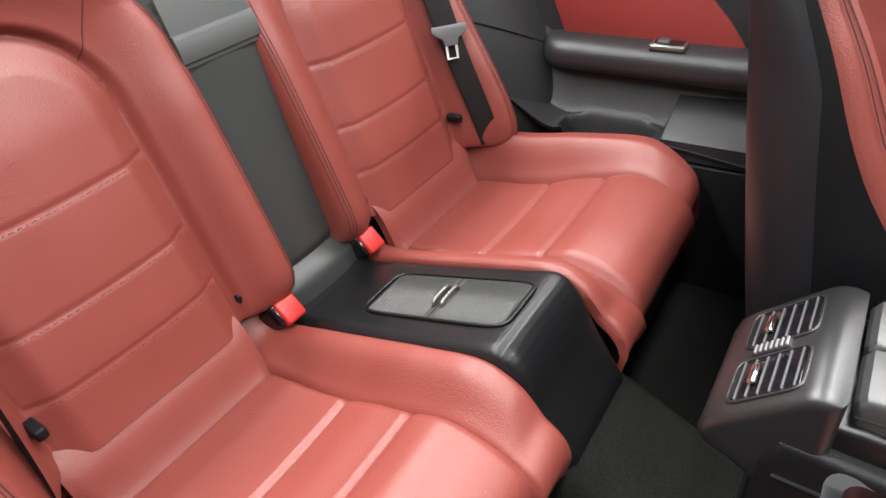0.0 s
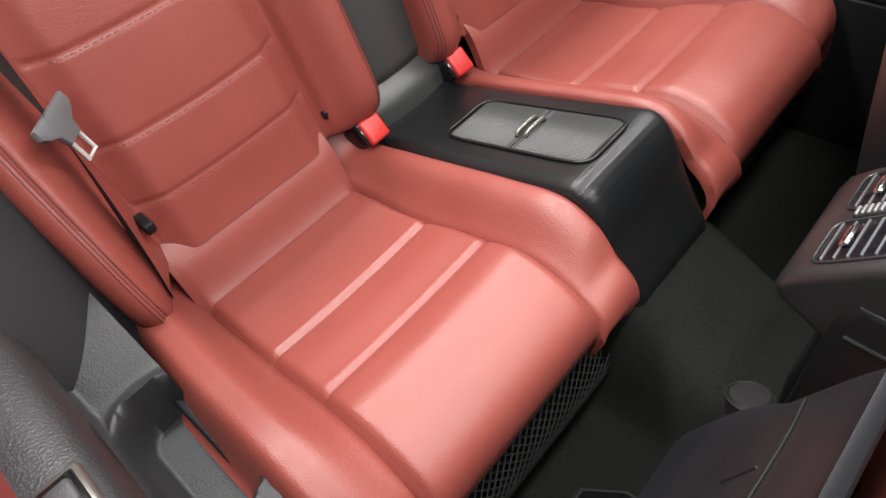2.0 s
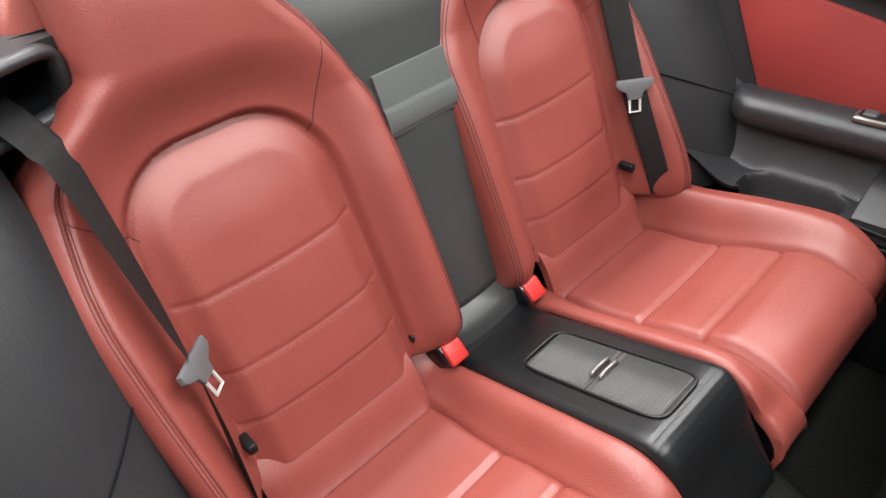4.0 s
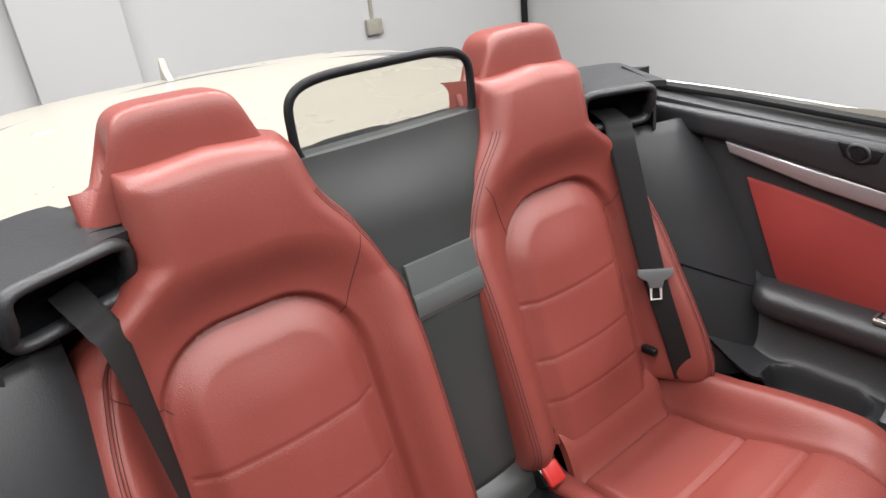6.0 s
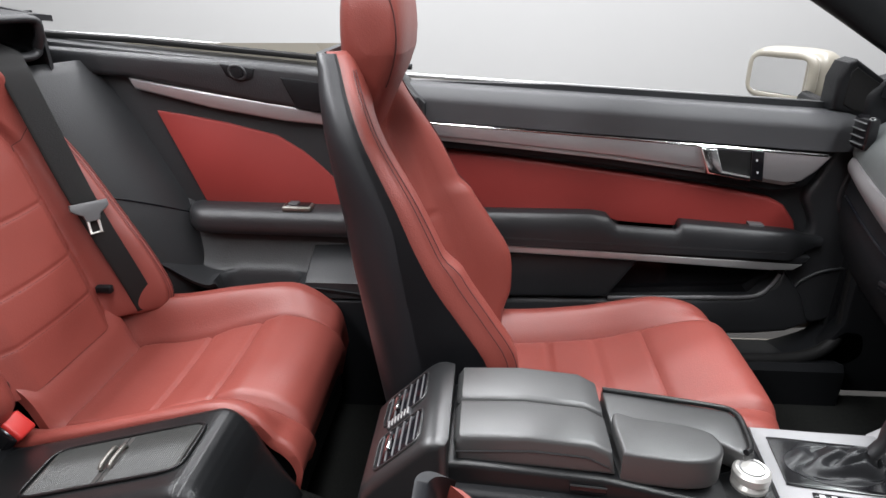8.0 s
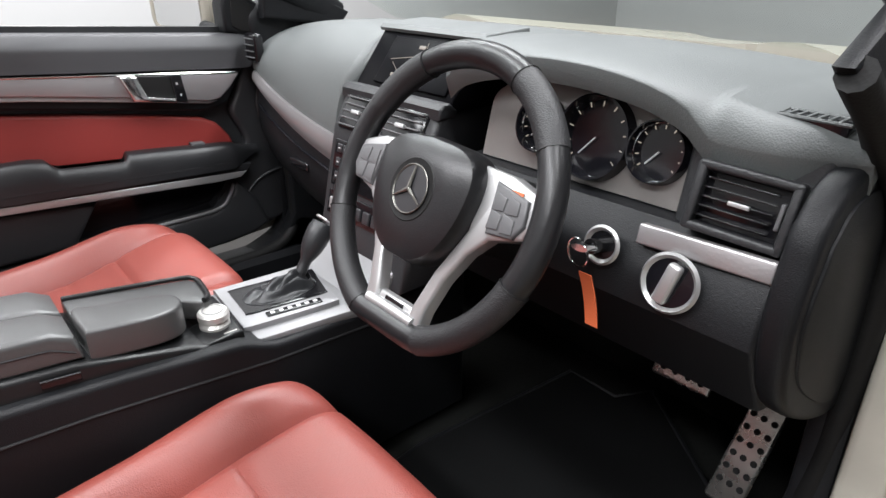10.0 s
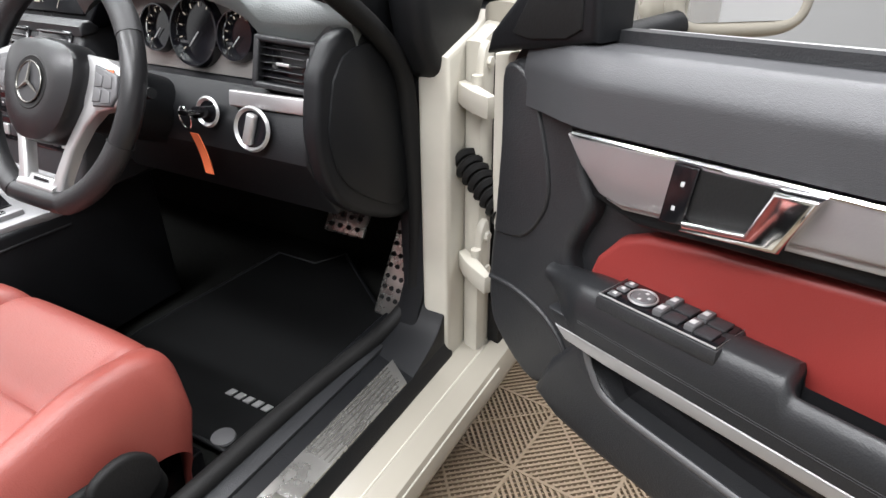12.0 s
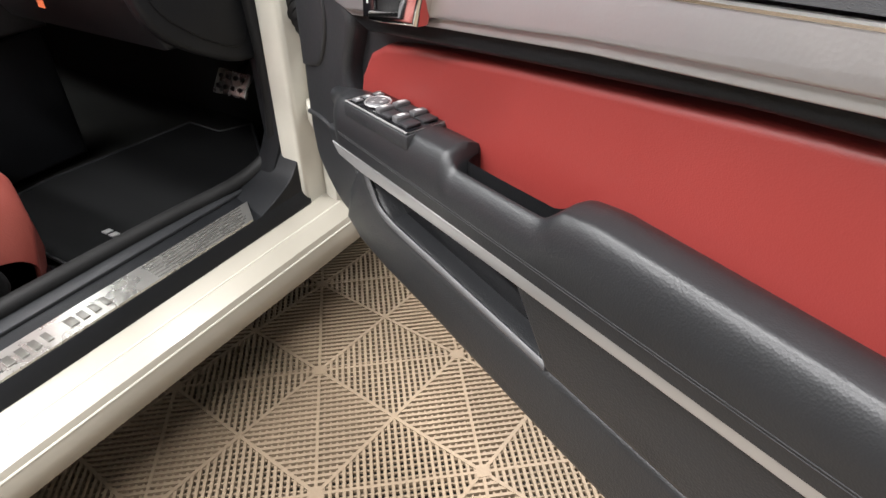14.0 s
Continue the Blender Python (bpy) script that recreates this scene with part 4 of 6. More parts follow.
    surface("upper_pad", pad, 60, 14, PAD, d, place(0, -0.05, 0) - place(0, 0, 0), "grained charcoal upper door pad")
    tube("window_rail", [place(u, -0.028, 0.958 + 0.062 * u) for u in np.linspace(0.03, 1.02, 14)], 0.006, SATIN, d, 8, label="chrome window rail")
    slab("strip_rebate", [(-0.02, 0.866), (1.0, 0.936), (1.0, 0.872), (0.60, 0.838), (0.20, 0.783), (0.10, 0.768), (0.03, 0.782)], 0.0, 0.044, PLASTIC, bev=0.008, seg=3)
    slab("silver_strip", [(0.0, 0.856), (0.14, 0.868), (0.45, 0.892), (0.98, 0.930), (0.98, 0.903), (0.693, 0.875), (0.476, 0.853), (0.28, 0.826), (0.15, 0.804), (0.085, 0.794), (0.055, 0.799), (0.025, 0.824)], 0.044, 0.062, ALU, bev=0.004, label="brushed aluminium strip with chrome edge")
    slab("strip_bevel", [(0.98, 0.903), (0.98, 0.892), (0.693, 0.864), (0.476, 0.842), (0.27, 0.814), (0.15, 0.797), (0.085, 0.787), (0.060, 0.792), (0.085, 0.794), (0.15, 0.804), (0.28, 0.826), (0.476, 0.853), (0.693, 0.875)], 0.040, 0.054, SATIN, bev=0.002)
    tube("strip_edge", [place(u, 0.062, 0.8585 + 0.0735 * u) for u in np.linspace(0.01, 0.98, 24)], 0.0028, CHROME, d, 6)
    slab("handle_cup", [(0.175, 0.866), (0.280, 0.875), (0.258, 0.817), (0.165, 0.803)], 0.058, 0.0635, RUBBER, bev=0.002)
    lk = slab("lock_switch", [(0.148, 0.866), (0.176, 0.868), (0.168, 0.804), (0.140, 0.799)], 0.060, 0.067, GLOSS, bev=0.002)
    slab("switch_mark", [(0.1595, 0.850), (0.1635, 0.8505), (0.163, 0.8455), (0.159, 0.845)], 0.067, 0.0674, INK, lk, bev=0.0)
    slab("switch_mark", [(0.1535, 0.822), (0.1575, 0.8225), (0.157, 0.8175), (0.153, 0.817)], 0.067, 0.0674, INK, lk, bev=0.0)
    slab("door_handle", [(0.252, 0.874), (0.292, 0.878), (0.268, 0.818), (0.170, 0.802), (0.172, 0.814), (0.235, 0.826)], 0.062, 0.078, CHROME, bev=0.005, label="chrome inner door handle")
    # red inlay lies deep between strip and armrest
    slab("red_inlay", [(0.02, 0.66), (0.03, 0.69), (0.06, 0.728), (0.10, 0.748), (0.18, 0.764), (0.35, 0.790), (0.62, 0.826), (1.0, 0.870), (1.0, 0.64), (0.45, 0.62), (0.2, 0.62)], 0.0, 0.022, INLAY, bev=0.010, seg=4, label="red leather inlay")
    # armrest: front block with switches, pull recess, rear pad

    def arm(u, w):
        uu = lerp(-0.035, 0.99, u)
        dip = smooth(0.300, 0.316, uu) - smooth(0.448, 0.478, uu)
        top = curve_at([(-0.03, 0.655), (0.05, 0.676), (0.15, 0.684), (0.28, 0.694), (0.33, 0.697), (0.46, 0.706), (0.52, 0.714), (0.75, 0.714), (0.99, 0.711)], uu)
        low = 0.612 + 0.035 * max(0, uu)
        inner = 0.018 + 0.030 * dip
        k = w * 4
        if k < 1:
            ww, zz = inner, lerp(top - 0.06, top - 0.006, k)
        elif k < 2.4:
            f = (k - 1) / 1.4
            ww, zz = lerp(inner, 0.062, f), top - 0.032 * dip * (1 - 0.5 * f) + 0.006 * math.sin(f * math.pi) * (1 - dip) - 0.006 * (1 - f)
        else:
            f = (k - 2.4) / 1.6
            a = f * math.pi / 2
            ww, zz = 0.062 + 0.018 * math.sin(min(1, f * 1.25) * math.pi / 2), lerp(top - 0.016 * dip, low, f ** 1.7)
        tipk = smooth(-0.035, 0.06, uu)
        return place(uu, ww * (0.55 + 0.45 * tipk), lerp(0.655, zz, 0.4 + 0.6 * tipk))

    surface("armrest", arm, 220, 36, BLACK_LEATHER, d, None, "padded black leather armrest")
    slab("armrest_core", [(0.02, 0.645), (0.33, 0.650), (0.48, 0.645), (0.98, 0.670), (0.98, 0.635), (0.02, 0.61)], 0.0, 0.05, PLASTIC, bev=0.004)
    slab("armrest_strip", [(0.015, 0.600), (0.3, 0.614), (0.6, 0.629), (0.985, 0.646), (0.985, 0.627), (0.60, 0.610), (0.3, 0.595), (0.1, 0.584), (0.035, 0.585)], 0.02, 0.073, SATIN, bev=0.003, label="satin silver armrest strip")
    slab("armrest_underside", [(0.0, 0.618), (0.985, 0.66), (0.985, 0.646), (0.02, 0.592)], 0.0, 0.071, BLACK_LEATHER, bev=0.004)
    for k in (0.6215, 0.6245):
        tube("seam", [place(u, 0.0801, k + 0.006 + 0.035 * u) for u in np.linspace(0.06, 0.97, 70)], 0.0006, BLACK_THREAD, d, 5)

    def plate(name, us, ws, z0, z1, mat, parent, bev=0.002, label=""):
        bm = bmesh.new()
        lo = [bm.verts.new(place(u, w, z0 - 0.0075 + 0.07 * (u - 0.14))) for u in us for w in ws]
        hi = [bm.verts.new(place(u, w, z1 - 0.0075 + 0.07 * (u - 0.14))) for u in us for w in ws]
        for f in ((lo[0], lo[1], lo[3], lo[2]), (hi[0], hi[2], hi[3], hi[1]), (lo[0], lo[1], hi[1], hi[0]), (lo[2], lo[3], hi[3], hi[2]), (lo[0], lo[2], hi[2], hi[0]), (lo[1], lo[3], hi[3], hi[1])):
            bm.faces.new(f)
        bmesh.ops.recalc_face_normals(bm, faces=bm.faces)
        bmesh.ops.bevel(bm, geom=list(bm.edges), offset=bev, segments=2, profile=0.5, affect="EDGES")
        return sharp(part(name, bm, mat, parent, label), 40)

    if is_near:
        plate("panel_rim", (0.080, 0.238), (0.015, 0.077), 0.672, 0.6925, TRIM, d, 0.004)
        tube("panel_frame", [place(u, w, 0.6868 + 0.07 * (u - 0.14)) for u, w in ((0.083, 0.0185), (0.235, 0.0185), (0.235, 0.074), (0.083, 0.074))], 0.0012, SATIN, d, 6, True)
        sp = plate("switch_panel", (0.085, 0.233), (0.020, 0.0725), 0.683, 0.6945, GLOSS, d, label="gloss black window switch panel")
        for i in range(2):
            for j in range(2):
                w0 = 0.0245 + 0.0235 * j
                plate("window_switch", (0.152 + 0.040 * i, 0.164 + 0.040 * i), (w0, w0 + 0.0205), 0.6945, 0.7025, GREYPL, sp)
                plate("switch_slope", (0.164 + 0.040 * i, 0.186 + 0.040 * i), (w0, w0 + 0.0205), 0.6945, 0.6985, BUTTON, sp)
                plate("switch_mark", (0.154 + 0.040 * i, 0.161 + 0.040 * i), (w0 + 0.006, w0 + 0.0145), 0.7025, 0.7029, INK, sp, 0.0001)
        lathe("mirror_knob", [(0.0, 0.0), (0.0145, 0.0), (0.0145, 0.003), (0.0125, 0.005), (0.0, 0.004)], place(0.127, 0.050, 0.6865), (0, 0, 1), GREYPL, sp, 24)
        tube("mirror_ring", [place(0.127 + 0.0165 * math.cos(a), 0.050 + 0.0165 * math.sin(a), 0.6895) for a in np.linspace(0, 6.28, 25)[:-1]], 0.0013, SATIN, sp, 6, True)
        for a in range(4):
            plate("knob_mark", (0.125 + 0.008 * math.cos(a * 1.57), 0.129 + 0.008 * math.cos(a * 1.57)), (0.048 + 0.008 * math.sin(a * 1.57), 0.052 + 0.008 * math.sin(a * 1.57)), 0.6995, 0.6999, INK, sp, 0.00005)
        for i in range(3):
            plate("memory_button", (0.090, 0.104), (0.0265 + 0.0155 * i, 0.0385 + 0.0155 * i), 0.6945, 0.6975, GREYPL, sp)
            plate("button_mark", (0.095, 0.100), (0.030 + 0.0155 * i, 0.035 + 0.0155 * i), 0.6975, 0.6979, INK, sp, 0.00005)
    else:
        plate("window_switch", (0.11, 0.145), (0.030, 0.052), 0.692, 0.700, GREYPL, d)
    # door pocket
    slab("pocket_well", [(0.045, 0.575), (0.10, 0.485), (0.47, 0.475), (0.385, 0.59)], 0.0, 0.004, GLOSS, bev=0.001)
    slab("lower_pad", [(0.385, 0.592), (0.455, 0.488), (1.0, 0.475), (1.0, 0.625), (0.6, 0.604)], 0.0, 0.050, TRIM, bev=0.012, seg=3)
    slab("pocket_front", [(0.035, 0.572), (0.05, 0.535), (0.10, 0.493), (0.30, 0.486), (0.45, 0.480), (1.0, 0.468), (1.0, 0.345), (0.48, 0.366), (0.22, 0.384), (0.08, 0.390), (0.0, 0.40), (-0.05, 0.425), (-0.02, 0.50)], 0.0, 0.040, TRIM, bev=0.014, seg=3, label="charcoal door pocket front")
    # pocket lip in a lighter grey: the highlight along it is put into the colour
    tube("pocket_lip_highlight", bez([place(u, 0.039, z) for u, z in ((0.045, 0.560), (0.06, 0.528), (0.10, 0.497), (0.25, 0.490), (0.45, 0.483))], 24), 0, GREYPL, d, 8, flat=(0.004, 0.006, place(0, 1, 0) - place(0, 0, 0)))
    # mirror outside, turned towards the driver
    def turned(depth, width, z):
        c, s_ = math.cos(radians(32)), math.sin(radians(32))
        return place(0.03 + depth * c + width * s_, -0.20 + depth * s_ - width * c, z)

    def shell(u, w):
        a, b = u * 2 * math.pi, (w - 0.5) * math.pi
        sg = lambda q, r: math.copysign(abs(q) ** r, q)
        return turned(-0.045 - 0.05 * sg(math.cos(a), 0.7) * abs(math.cos(b)) ** 0.5, 0.105 * sg(math.sin(b), 0.5), 0.998 + 0.066 * sg(math.sin(a), 0.55) * abs(math.cos(b)) ** 0.4)

    ms = surface("door_mirror", shell, 36, 24, WHITE, d, None, "white door mirror housing")
    sq = lambda q: math.copysign(abs(q) ** 0.45, q)
    rim = [(0.083 * sq(math.cos(a)), 0.051 * sq(math.sin(a))) for a in np.linspace(0, 2 * math.pi, 49)[:-1]]
    tube("mirror_rim", [turned(0.002, q, 0.998 + z) for q, z in rim], 0.0125, WHITE, ms, 10, True)
    tube("glass_gap", [turned(0.006, q * 0.90, 0.998 + z * 0.86) for q, z in rim], 0.0035, RUBBER, ms, 8, True)
    gl = [turned(0.0075, 0.073 * q, z) for q in (-1, 1) for z in (0.956, 1.040)]
    gb = [p + (place(0.006, 0, 0) - place(0, 0, 0)) for p in gl]
    raw("mirror_glass", gl + gb, [(0, 1, 3, 2), (4, 5, 7, 6), (0, 1, 5, 4), (2, 3, 7, 6), (0, 2, 6, 4), (1, 3, 7, 5)], MIRROR, ms, "silver mirror glass", False)
    tube("mirror_arm", [place(0.0, -0.12, 0.955), place(0.0, -0.01, 0.95)], 0.018, PLASTIC, d, 12)
    # mirror sail at the front top corner
    slab("mirror_sail", [(-0.175, 0.915), (-0.11, 0.93), (-0.03, 0.945), (0.012, 0.955), (0.012, 1.02), (0.0, 1.055), (-0.02, 1.062), (-0.10, 1.01), (-0.165, 0.945)], -0.02, 0.04, PLASTIC, bev=0.010)
    slab("sail_speaker", [(-0.12, 0.950), (-0.09, 0.946), (-0.03, 0.955), (-0.008, 0.968), (-0.010, 1.035), (-0.02, 1.046), (-0.085, 1.005)], 0.04, 0.043, RUBBER, bev=0.002)
    return d


far_door = door(lambda u, w, z: Vector((1.553 - u, 0.785 - w, z)), "closed car door with red inlay and silver strip", False)
DX, DY = -0.4006, -0.9162
near_door = door(lambda u, w, z: Vector((1.539 + DX * u + DY * w, -1.089 + DY * u - DX * w, z)), "open car door with red leather inlay and black armrest", True)

# ---- front seats ----
def fs_front(z):
    return 0.815 - 0.352 * (z - 0.5)


def fs_rear(z):
    return 0.642 - 0.155 * (z - 0.5)


def fs_half(z):
    return curve_at([(0.45, 0.225), (0.60, 0.245), (0.80, 0.25), (0.92, 0.240), (1.0, 0.222), (1.06, 0.195), (1.10, 0.16), (1.14, 0.12)], z)


def front_seat(s, label, top, tip, back=0.0):
    """top: height at which the back ends; tip: degrees by which it is tipped forward about its hinge."""
    seat = thing("front_seat", label, "car seat", (0.95, s * 0.365, 0.30), "front seats")
    yc = s * 0.365
    hinge = Matrix.Translation((0.72, 0, 0.47)) @ pose(0, 0, 0, 0, tip, 0) @ Matrix.Translation((-0.72, 0, -0.47))

    def half(z):
        return fs_half(z) if top > 1.0 else curve_at([(0.38, 0.205), (0.46, 0.203), (0.52, 0.195), (0.60, 0.170), (0.68, 0.142), (0.76, 0.115), (0.80, 0.104)], z)

    def fx(c, z):
        """c: -1 to 1 across."""
        a = abs(c)
        if top < 1.0:
            x = fs_rear(z) + lerp(0.15, 0.035, smooth(0.46, 0.80, z)) + 0.015 * smooth(0.6, 0.8, a)
            return x - (0.02 * ((a - 0.86) / 0.14) ** 2 if a > 0.86 else 0)
        bol = smooth(0.58, 0.80, a) * curve_at([(0.45, 0.0), (0.52, 0.012), (0.60, 0.058), (0.68, 0.080), (0.74, 0.066), (0.81, 0.046), (0.92, 0.030), (1.03, 0.004), (1.10, 0.0)], z)
        bol += 0.014 * smooth(0.60, 0.74, a) * smooth(0.845, 0.815, z) * smooth(0.97, 0.88, a) - 0.045 * smooth(0.70, 0.48, a) * smooth(0.5, 0.6, z) * smooth(1.06, 0.95, z)
        x = fs_front(z) + bol - 0.010 * math.cos(min(1, a / 0.6) * math.pi / 2)
        x += groove(a, 0.62, 0.02, 0.012) * smooth(1.0, 0.85, z)
        if a < 0.62:
            for q in (0.62, 0.70, 0.78):
                x += groove(z, q, 0.005, 0.006)
        if a > 0.86:
            k = (a - 0.86) / 0.14
            x -= 0.046 * (1 - 0.55 * smooth(0.85, 1.05, z)) * (1 - math.sqrt(max(0, 1 - k * k)))
        t = 1.14 - z
        if t < 0.04:
            x -= 0.022 - 0.55 * math.sqrt(max(0, 0.04 ** 2 - (0.04 - t) ** 2))
        return x

    def front(u, w):
        z = lerp(0.44, top - 0.016, u)
        c = lerp(-1, 1, w)
        return hinge @ Vector((fx(c, z), yc + c * (half(z) - 0.006), z))

    surface("backrest", front, 80, 70, LEATHER, seat, hinge.to_3x3() @ Vector((-0.012, 0, 0)))

    def shell(u, w):
        z = lerp(0.43 if top > 1.0 else 0.38, top - 0.018, u)
        edge, rear, hw = (fx(0.985, max(0.5, min(z, 1.12))) - 0.018 if top > 1.0 else fx(1.0, max(0.5, z)) - 0.018), fs_rear(z), half(z) + 0.004
        rear = lerp(rear, edge - 0.03, (0.25 if top > 1.0 else 0.9) * smooth(0.93, 1.0, u))
        r = max(0.010, min(0.07, 0.8 * (edge - rear), fx(1.0, max(0.5, min(z, 1.12))) - rear - 0.006))
        c = 2 * w - 1
        a_ = abs(c)
        if a_ > 0.62:
            k = (a_ - 0.62) / 0.38
            x, y = lerp(rear + r, edge, k), hw
        elif a_ > 0.42:
            k = (a_ - 0.42) / 0.20 * math.pi / 2
            x, y = rear + r * (1 - math.cos(k)), hw - r + r * math.sin(k)
        else:
            x, y = rear, (hw - r) * a_ / 0.42
        return hinge @ Vector((x, yc + math.copysign(y, c), z))

    surface("back_shell", shell, 40, 60, SHELL, seat, hinge.to_3x3() @ Vector((0.012, 0, 0)), "black hard-shell seat back")
    if top > 1.0:
        def head(u, w):
            a, b = u * 2 * math.pi, (w - 0.5) * math.pi
            sg = lambda q, r: math.copysign(abs(q) ** r, q)
            c, d, e, f = math.cos(a), math.sin(a), math.cos(b), math.sin(b)
            y = 0.128 * sg(f, 0.6)
            z = 1.118 + 0.125 * sg(d, 0.62) * abs(e) ** 0.45
            lowered = smooth(1.14, 1.0, z)
            x = 0.620 + 0.052 * sg(c, 0.6) * abs(e) ** 0.4 * (1 - 0.45 * lowered)
            return Vector((x - 0.02 * lowered, yc + y * (1 - 0.25 * lowered), z))

        rest = surface("headrest", head, 56, 44, LEATHER, seat)
        for w_ in (0.16, 0.84):
            tube("seam", [Vector(head(u, w_)) + Vector((0.0006, 0, 0)) for u in np.linspace(-0.06, 0.30, 30)], 0.0012, THREAD, rest, 5)
        for dy in (-0.05, 0.05):
            tube("headrest_post", [(0.595, yc + dy, 1.06), (0.60, yc + dy, 1.13)], 0.007, CHROME, seat)
    for c in (-0.935, -0.90, 0.90, 0.935):
        tube("seam", [hinge @ Vector((fx(c, z) + 0.0004, yc + c * half(z), z)) for z in np.linspace(0.50, min(top - 0.02, 1.10), 60)], 0.0009, THREAD, seat, 5)

    def cush(u, w):
        c = lerp(-1, 1, w)
        x, k = sweep(u, 0.0, 0.12)
        x = lerp(0.72, 1.300, min(1, u / 0.82)) if u < 0.82 else 1.300 + 0.030 * math.sin((u - 0.82) / 0.18 * 1.57)
        k = smooth(0.70, 1.0, u)
        a = abs(c)
        hw = 0.25 - 0.035 * smooth(0.75, 1.0, u) * a
        z = curve_at([(0.72, 0.50), (0.85, 0.488), (1.0, 0.500), (1.15, 0.528), (1.25, 0.540), (1.29, 0.530), (1.315, 0.50)], x)
        z += 0.045 * smooth(0.56, 0.80, a) * (1 - smooth(0.60, 0.85, u) * 0.85)
        z += groove(a, 0.60, 0.025, 0.010) * (1 - k)
        if top > 1.0:
            z += 0.022 * smooth(1.05, 1.24, x) * (1 - smooth(0.5, 0.75, a))
        if a < 0.6:
            for q in (0.93, 1.03, 1.13):
                z += groove(x, q, 0.006, 0.007)
        if a > 0.84:
            z -= 0.07 * ((a - 0.84) / 0.16) ** 2
        z -= 0.15 * max(0.0, (u - 0.78) / 0.22) ** 2
        return x - 0.07 * a ** 3 * k - back * smooth(0.0, 0.5, u), yc + c * hw, z - back * 0.3

    surface("cushion", cush, 90, 60, LEATHER, seat, (-0.02, 0, -0.08))
    prism("cushion_skirt", [(0.74, 0.40), (1.255 - back, 0.40), (1.285 - back, 0.435), (1.255 - back, 0.50), (0.95, 0.47), (0.74, 0.47)], "y", yc - 0.235, yc + 0.235, LEATHER, seat, 0.03, 4)
    box("seat_base", (0.70, 1.20 - back), (yc - 0.22, yc + 0.22), (0.30, 0.44), PLASTIC, seat, 0.03)
    prism("seat_valance", soft([(0.70, 0.34), (0.90, 0.325), (1.08, 0.33), (1.15, 0.36), (1.13, 0.425), (1.05, 0.455), (0.85, 0.468), (0.70, 0.455)]), "y", yc + s * 0.235, yc + s * 0.262, RUBBER, seat, 0.010, 3)
    prism("recline_lever", soft([(1.03, 0.43), (1.05, 0.470), (1.10, 0.475), (1.135, 0.440), (1.13, 0.395), (1.08, 0.38), (1.04, 0.395)], 32), "y", yc + s * 0.262, yc + s * 0.278, RUBBER, seat, 0.007, 3)
    tube("height_lever", [(0.90, yc + s * 0.272, 0.40), (1.0, yc + s * 0.275, 0.415), (1.06, yc + s * 0.275, 0.41)], 0.010, PLASTIC, seat, 10)
    for dy in (-0.18, 0.18):
        box("seat_rail", (0.70, 1.25), (yc + dy - 0.02, yc + dy + 0.02), (0.255, 0.31), GLOSS, seat, 0.004)
    return seat


front_seat(1, "red leather front seat with a black shell back", 1.14, 0)
driver_seat = front_seat(-1, "red leather front seat with its back tipped forward", 0.80, 26.6, 0.05)
# map pocket on the tipped back's shell
tipped = Matrix.Translation((0.72, 0, 0.47)) @ pose(0, 0, 0, 0, 26.6, 0) @ Matrix.Translation((-0.72, 0, -0.47))
tube("pocket_edge", bez([tipped @ Vector((fs_rear(z) - 0.001, y, z)) for y, z in ((-0.50, 0.615), (-0.45, 0.645), (-0.36, 0.662), (-0.29, 0.666), (-0.25, 0.660))], 24), 0.0014, RUBBER, driver_seat, 6)
for y, z in ((-0.47, 0.60), (-0.345, 0.64), (-0.315, 0.645)):
    tube("pocket_seam", [tipped @ Vector((fs_rear(q) - 0.0005, y - 0.1 * (z - q), q)) for q in (z - 0.05, z - 0.025, z)], 0.0014, SHELL, driver_seat, 6)
release = lathe("seat_release", [(0.0, 0.006), (0.020, 0.005), (0.024, 0.0), (0.024, -0.02)], (0.672, -0.170, 0.512), (-0.3, 0.3, 0.9), RUBBER, driver_seat, 24)
tube("release_rim", [Vector((0.672, -0.170, 0.5135)) + Vector((0.0235 * math.cos(a), 0.0235 * math.sin(a), 0.33 * 0.0235 * (math.cos(a) - math.sin(a)))) for a in np.linspace(0, 6.28319, 33)[:-1]], 0.0012, RUBBER, release, 6, True)

# ---- front centre console ----
fc = thing("centre_console", "black front centre console with split armrest lid", "console", (1.0, 0, 0.26))
prism("console_body", [(0.700, 0.30), (0.690, 0.45), (0.70, 0.60), (0.735, 0.664), (0.775, 0.668), (0.945, 0.652), (1.09, 0.618), (1.165, 0.588), (1.40, 0.584), (1.45, 0.615), (1.60, 0.63), (1.60, 0.30)], "y", -0.086, 0.088, CONSOLE, fc, 0.008, 3)
prism("console_side", [(0.705, 0.28), (0.698, 0.60), (0.712, 0.640), (0.79, 0.636), (1.0, 0.620), (1.16, 0.602), (1.21, 0.582), (1.40, 0.578), (1.60, 0.60), (1.60, 0.28)], "y", -0.104, 0.104, PLASTIC, fc, 0.010, 3)
tube("side_line", [(0.715, -0.1045, 0.592), (0.95, -0.1045, 0.580), (1.20, -0.1045, 0.556), (1.40, -0.1045, 0.55)], 0.0022, POD, fc, 6)
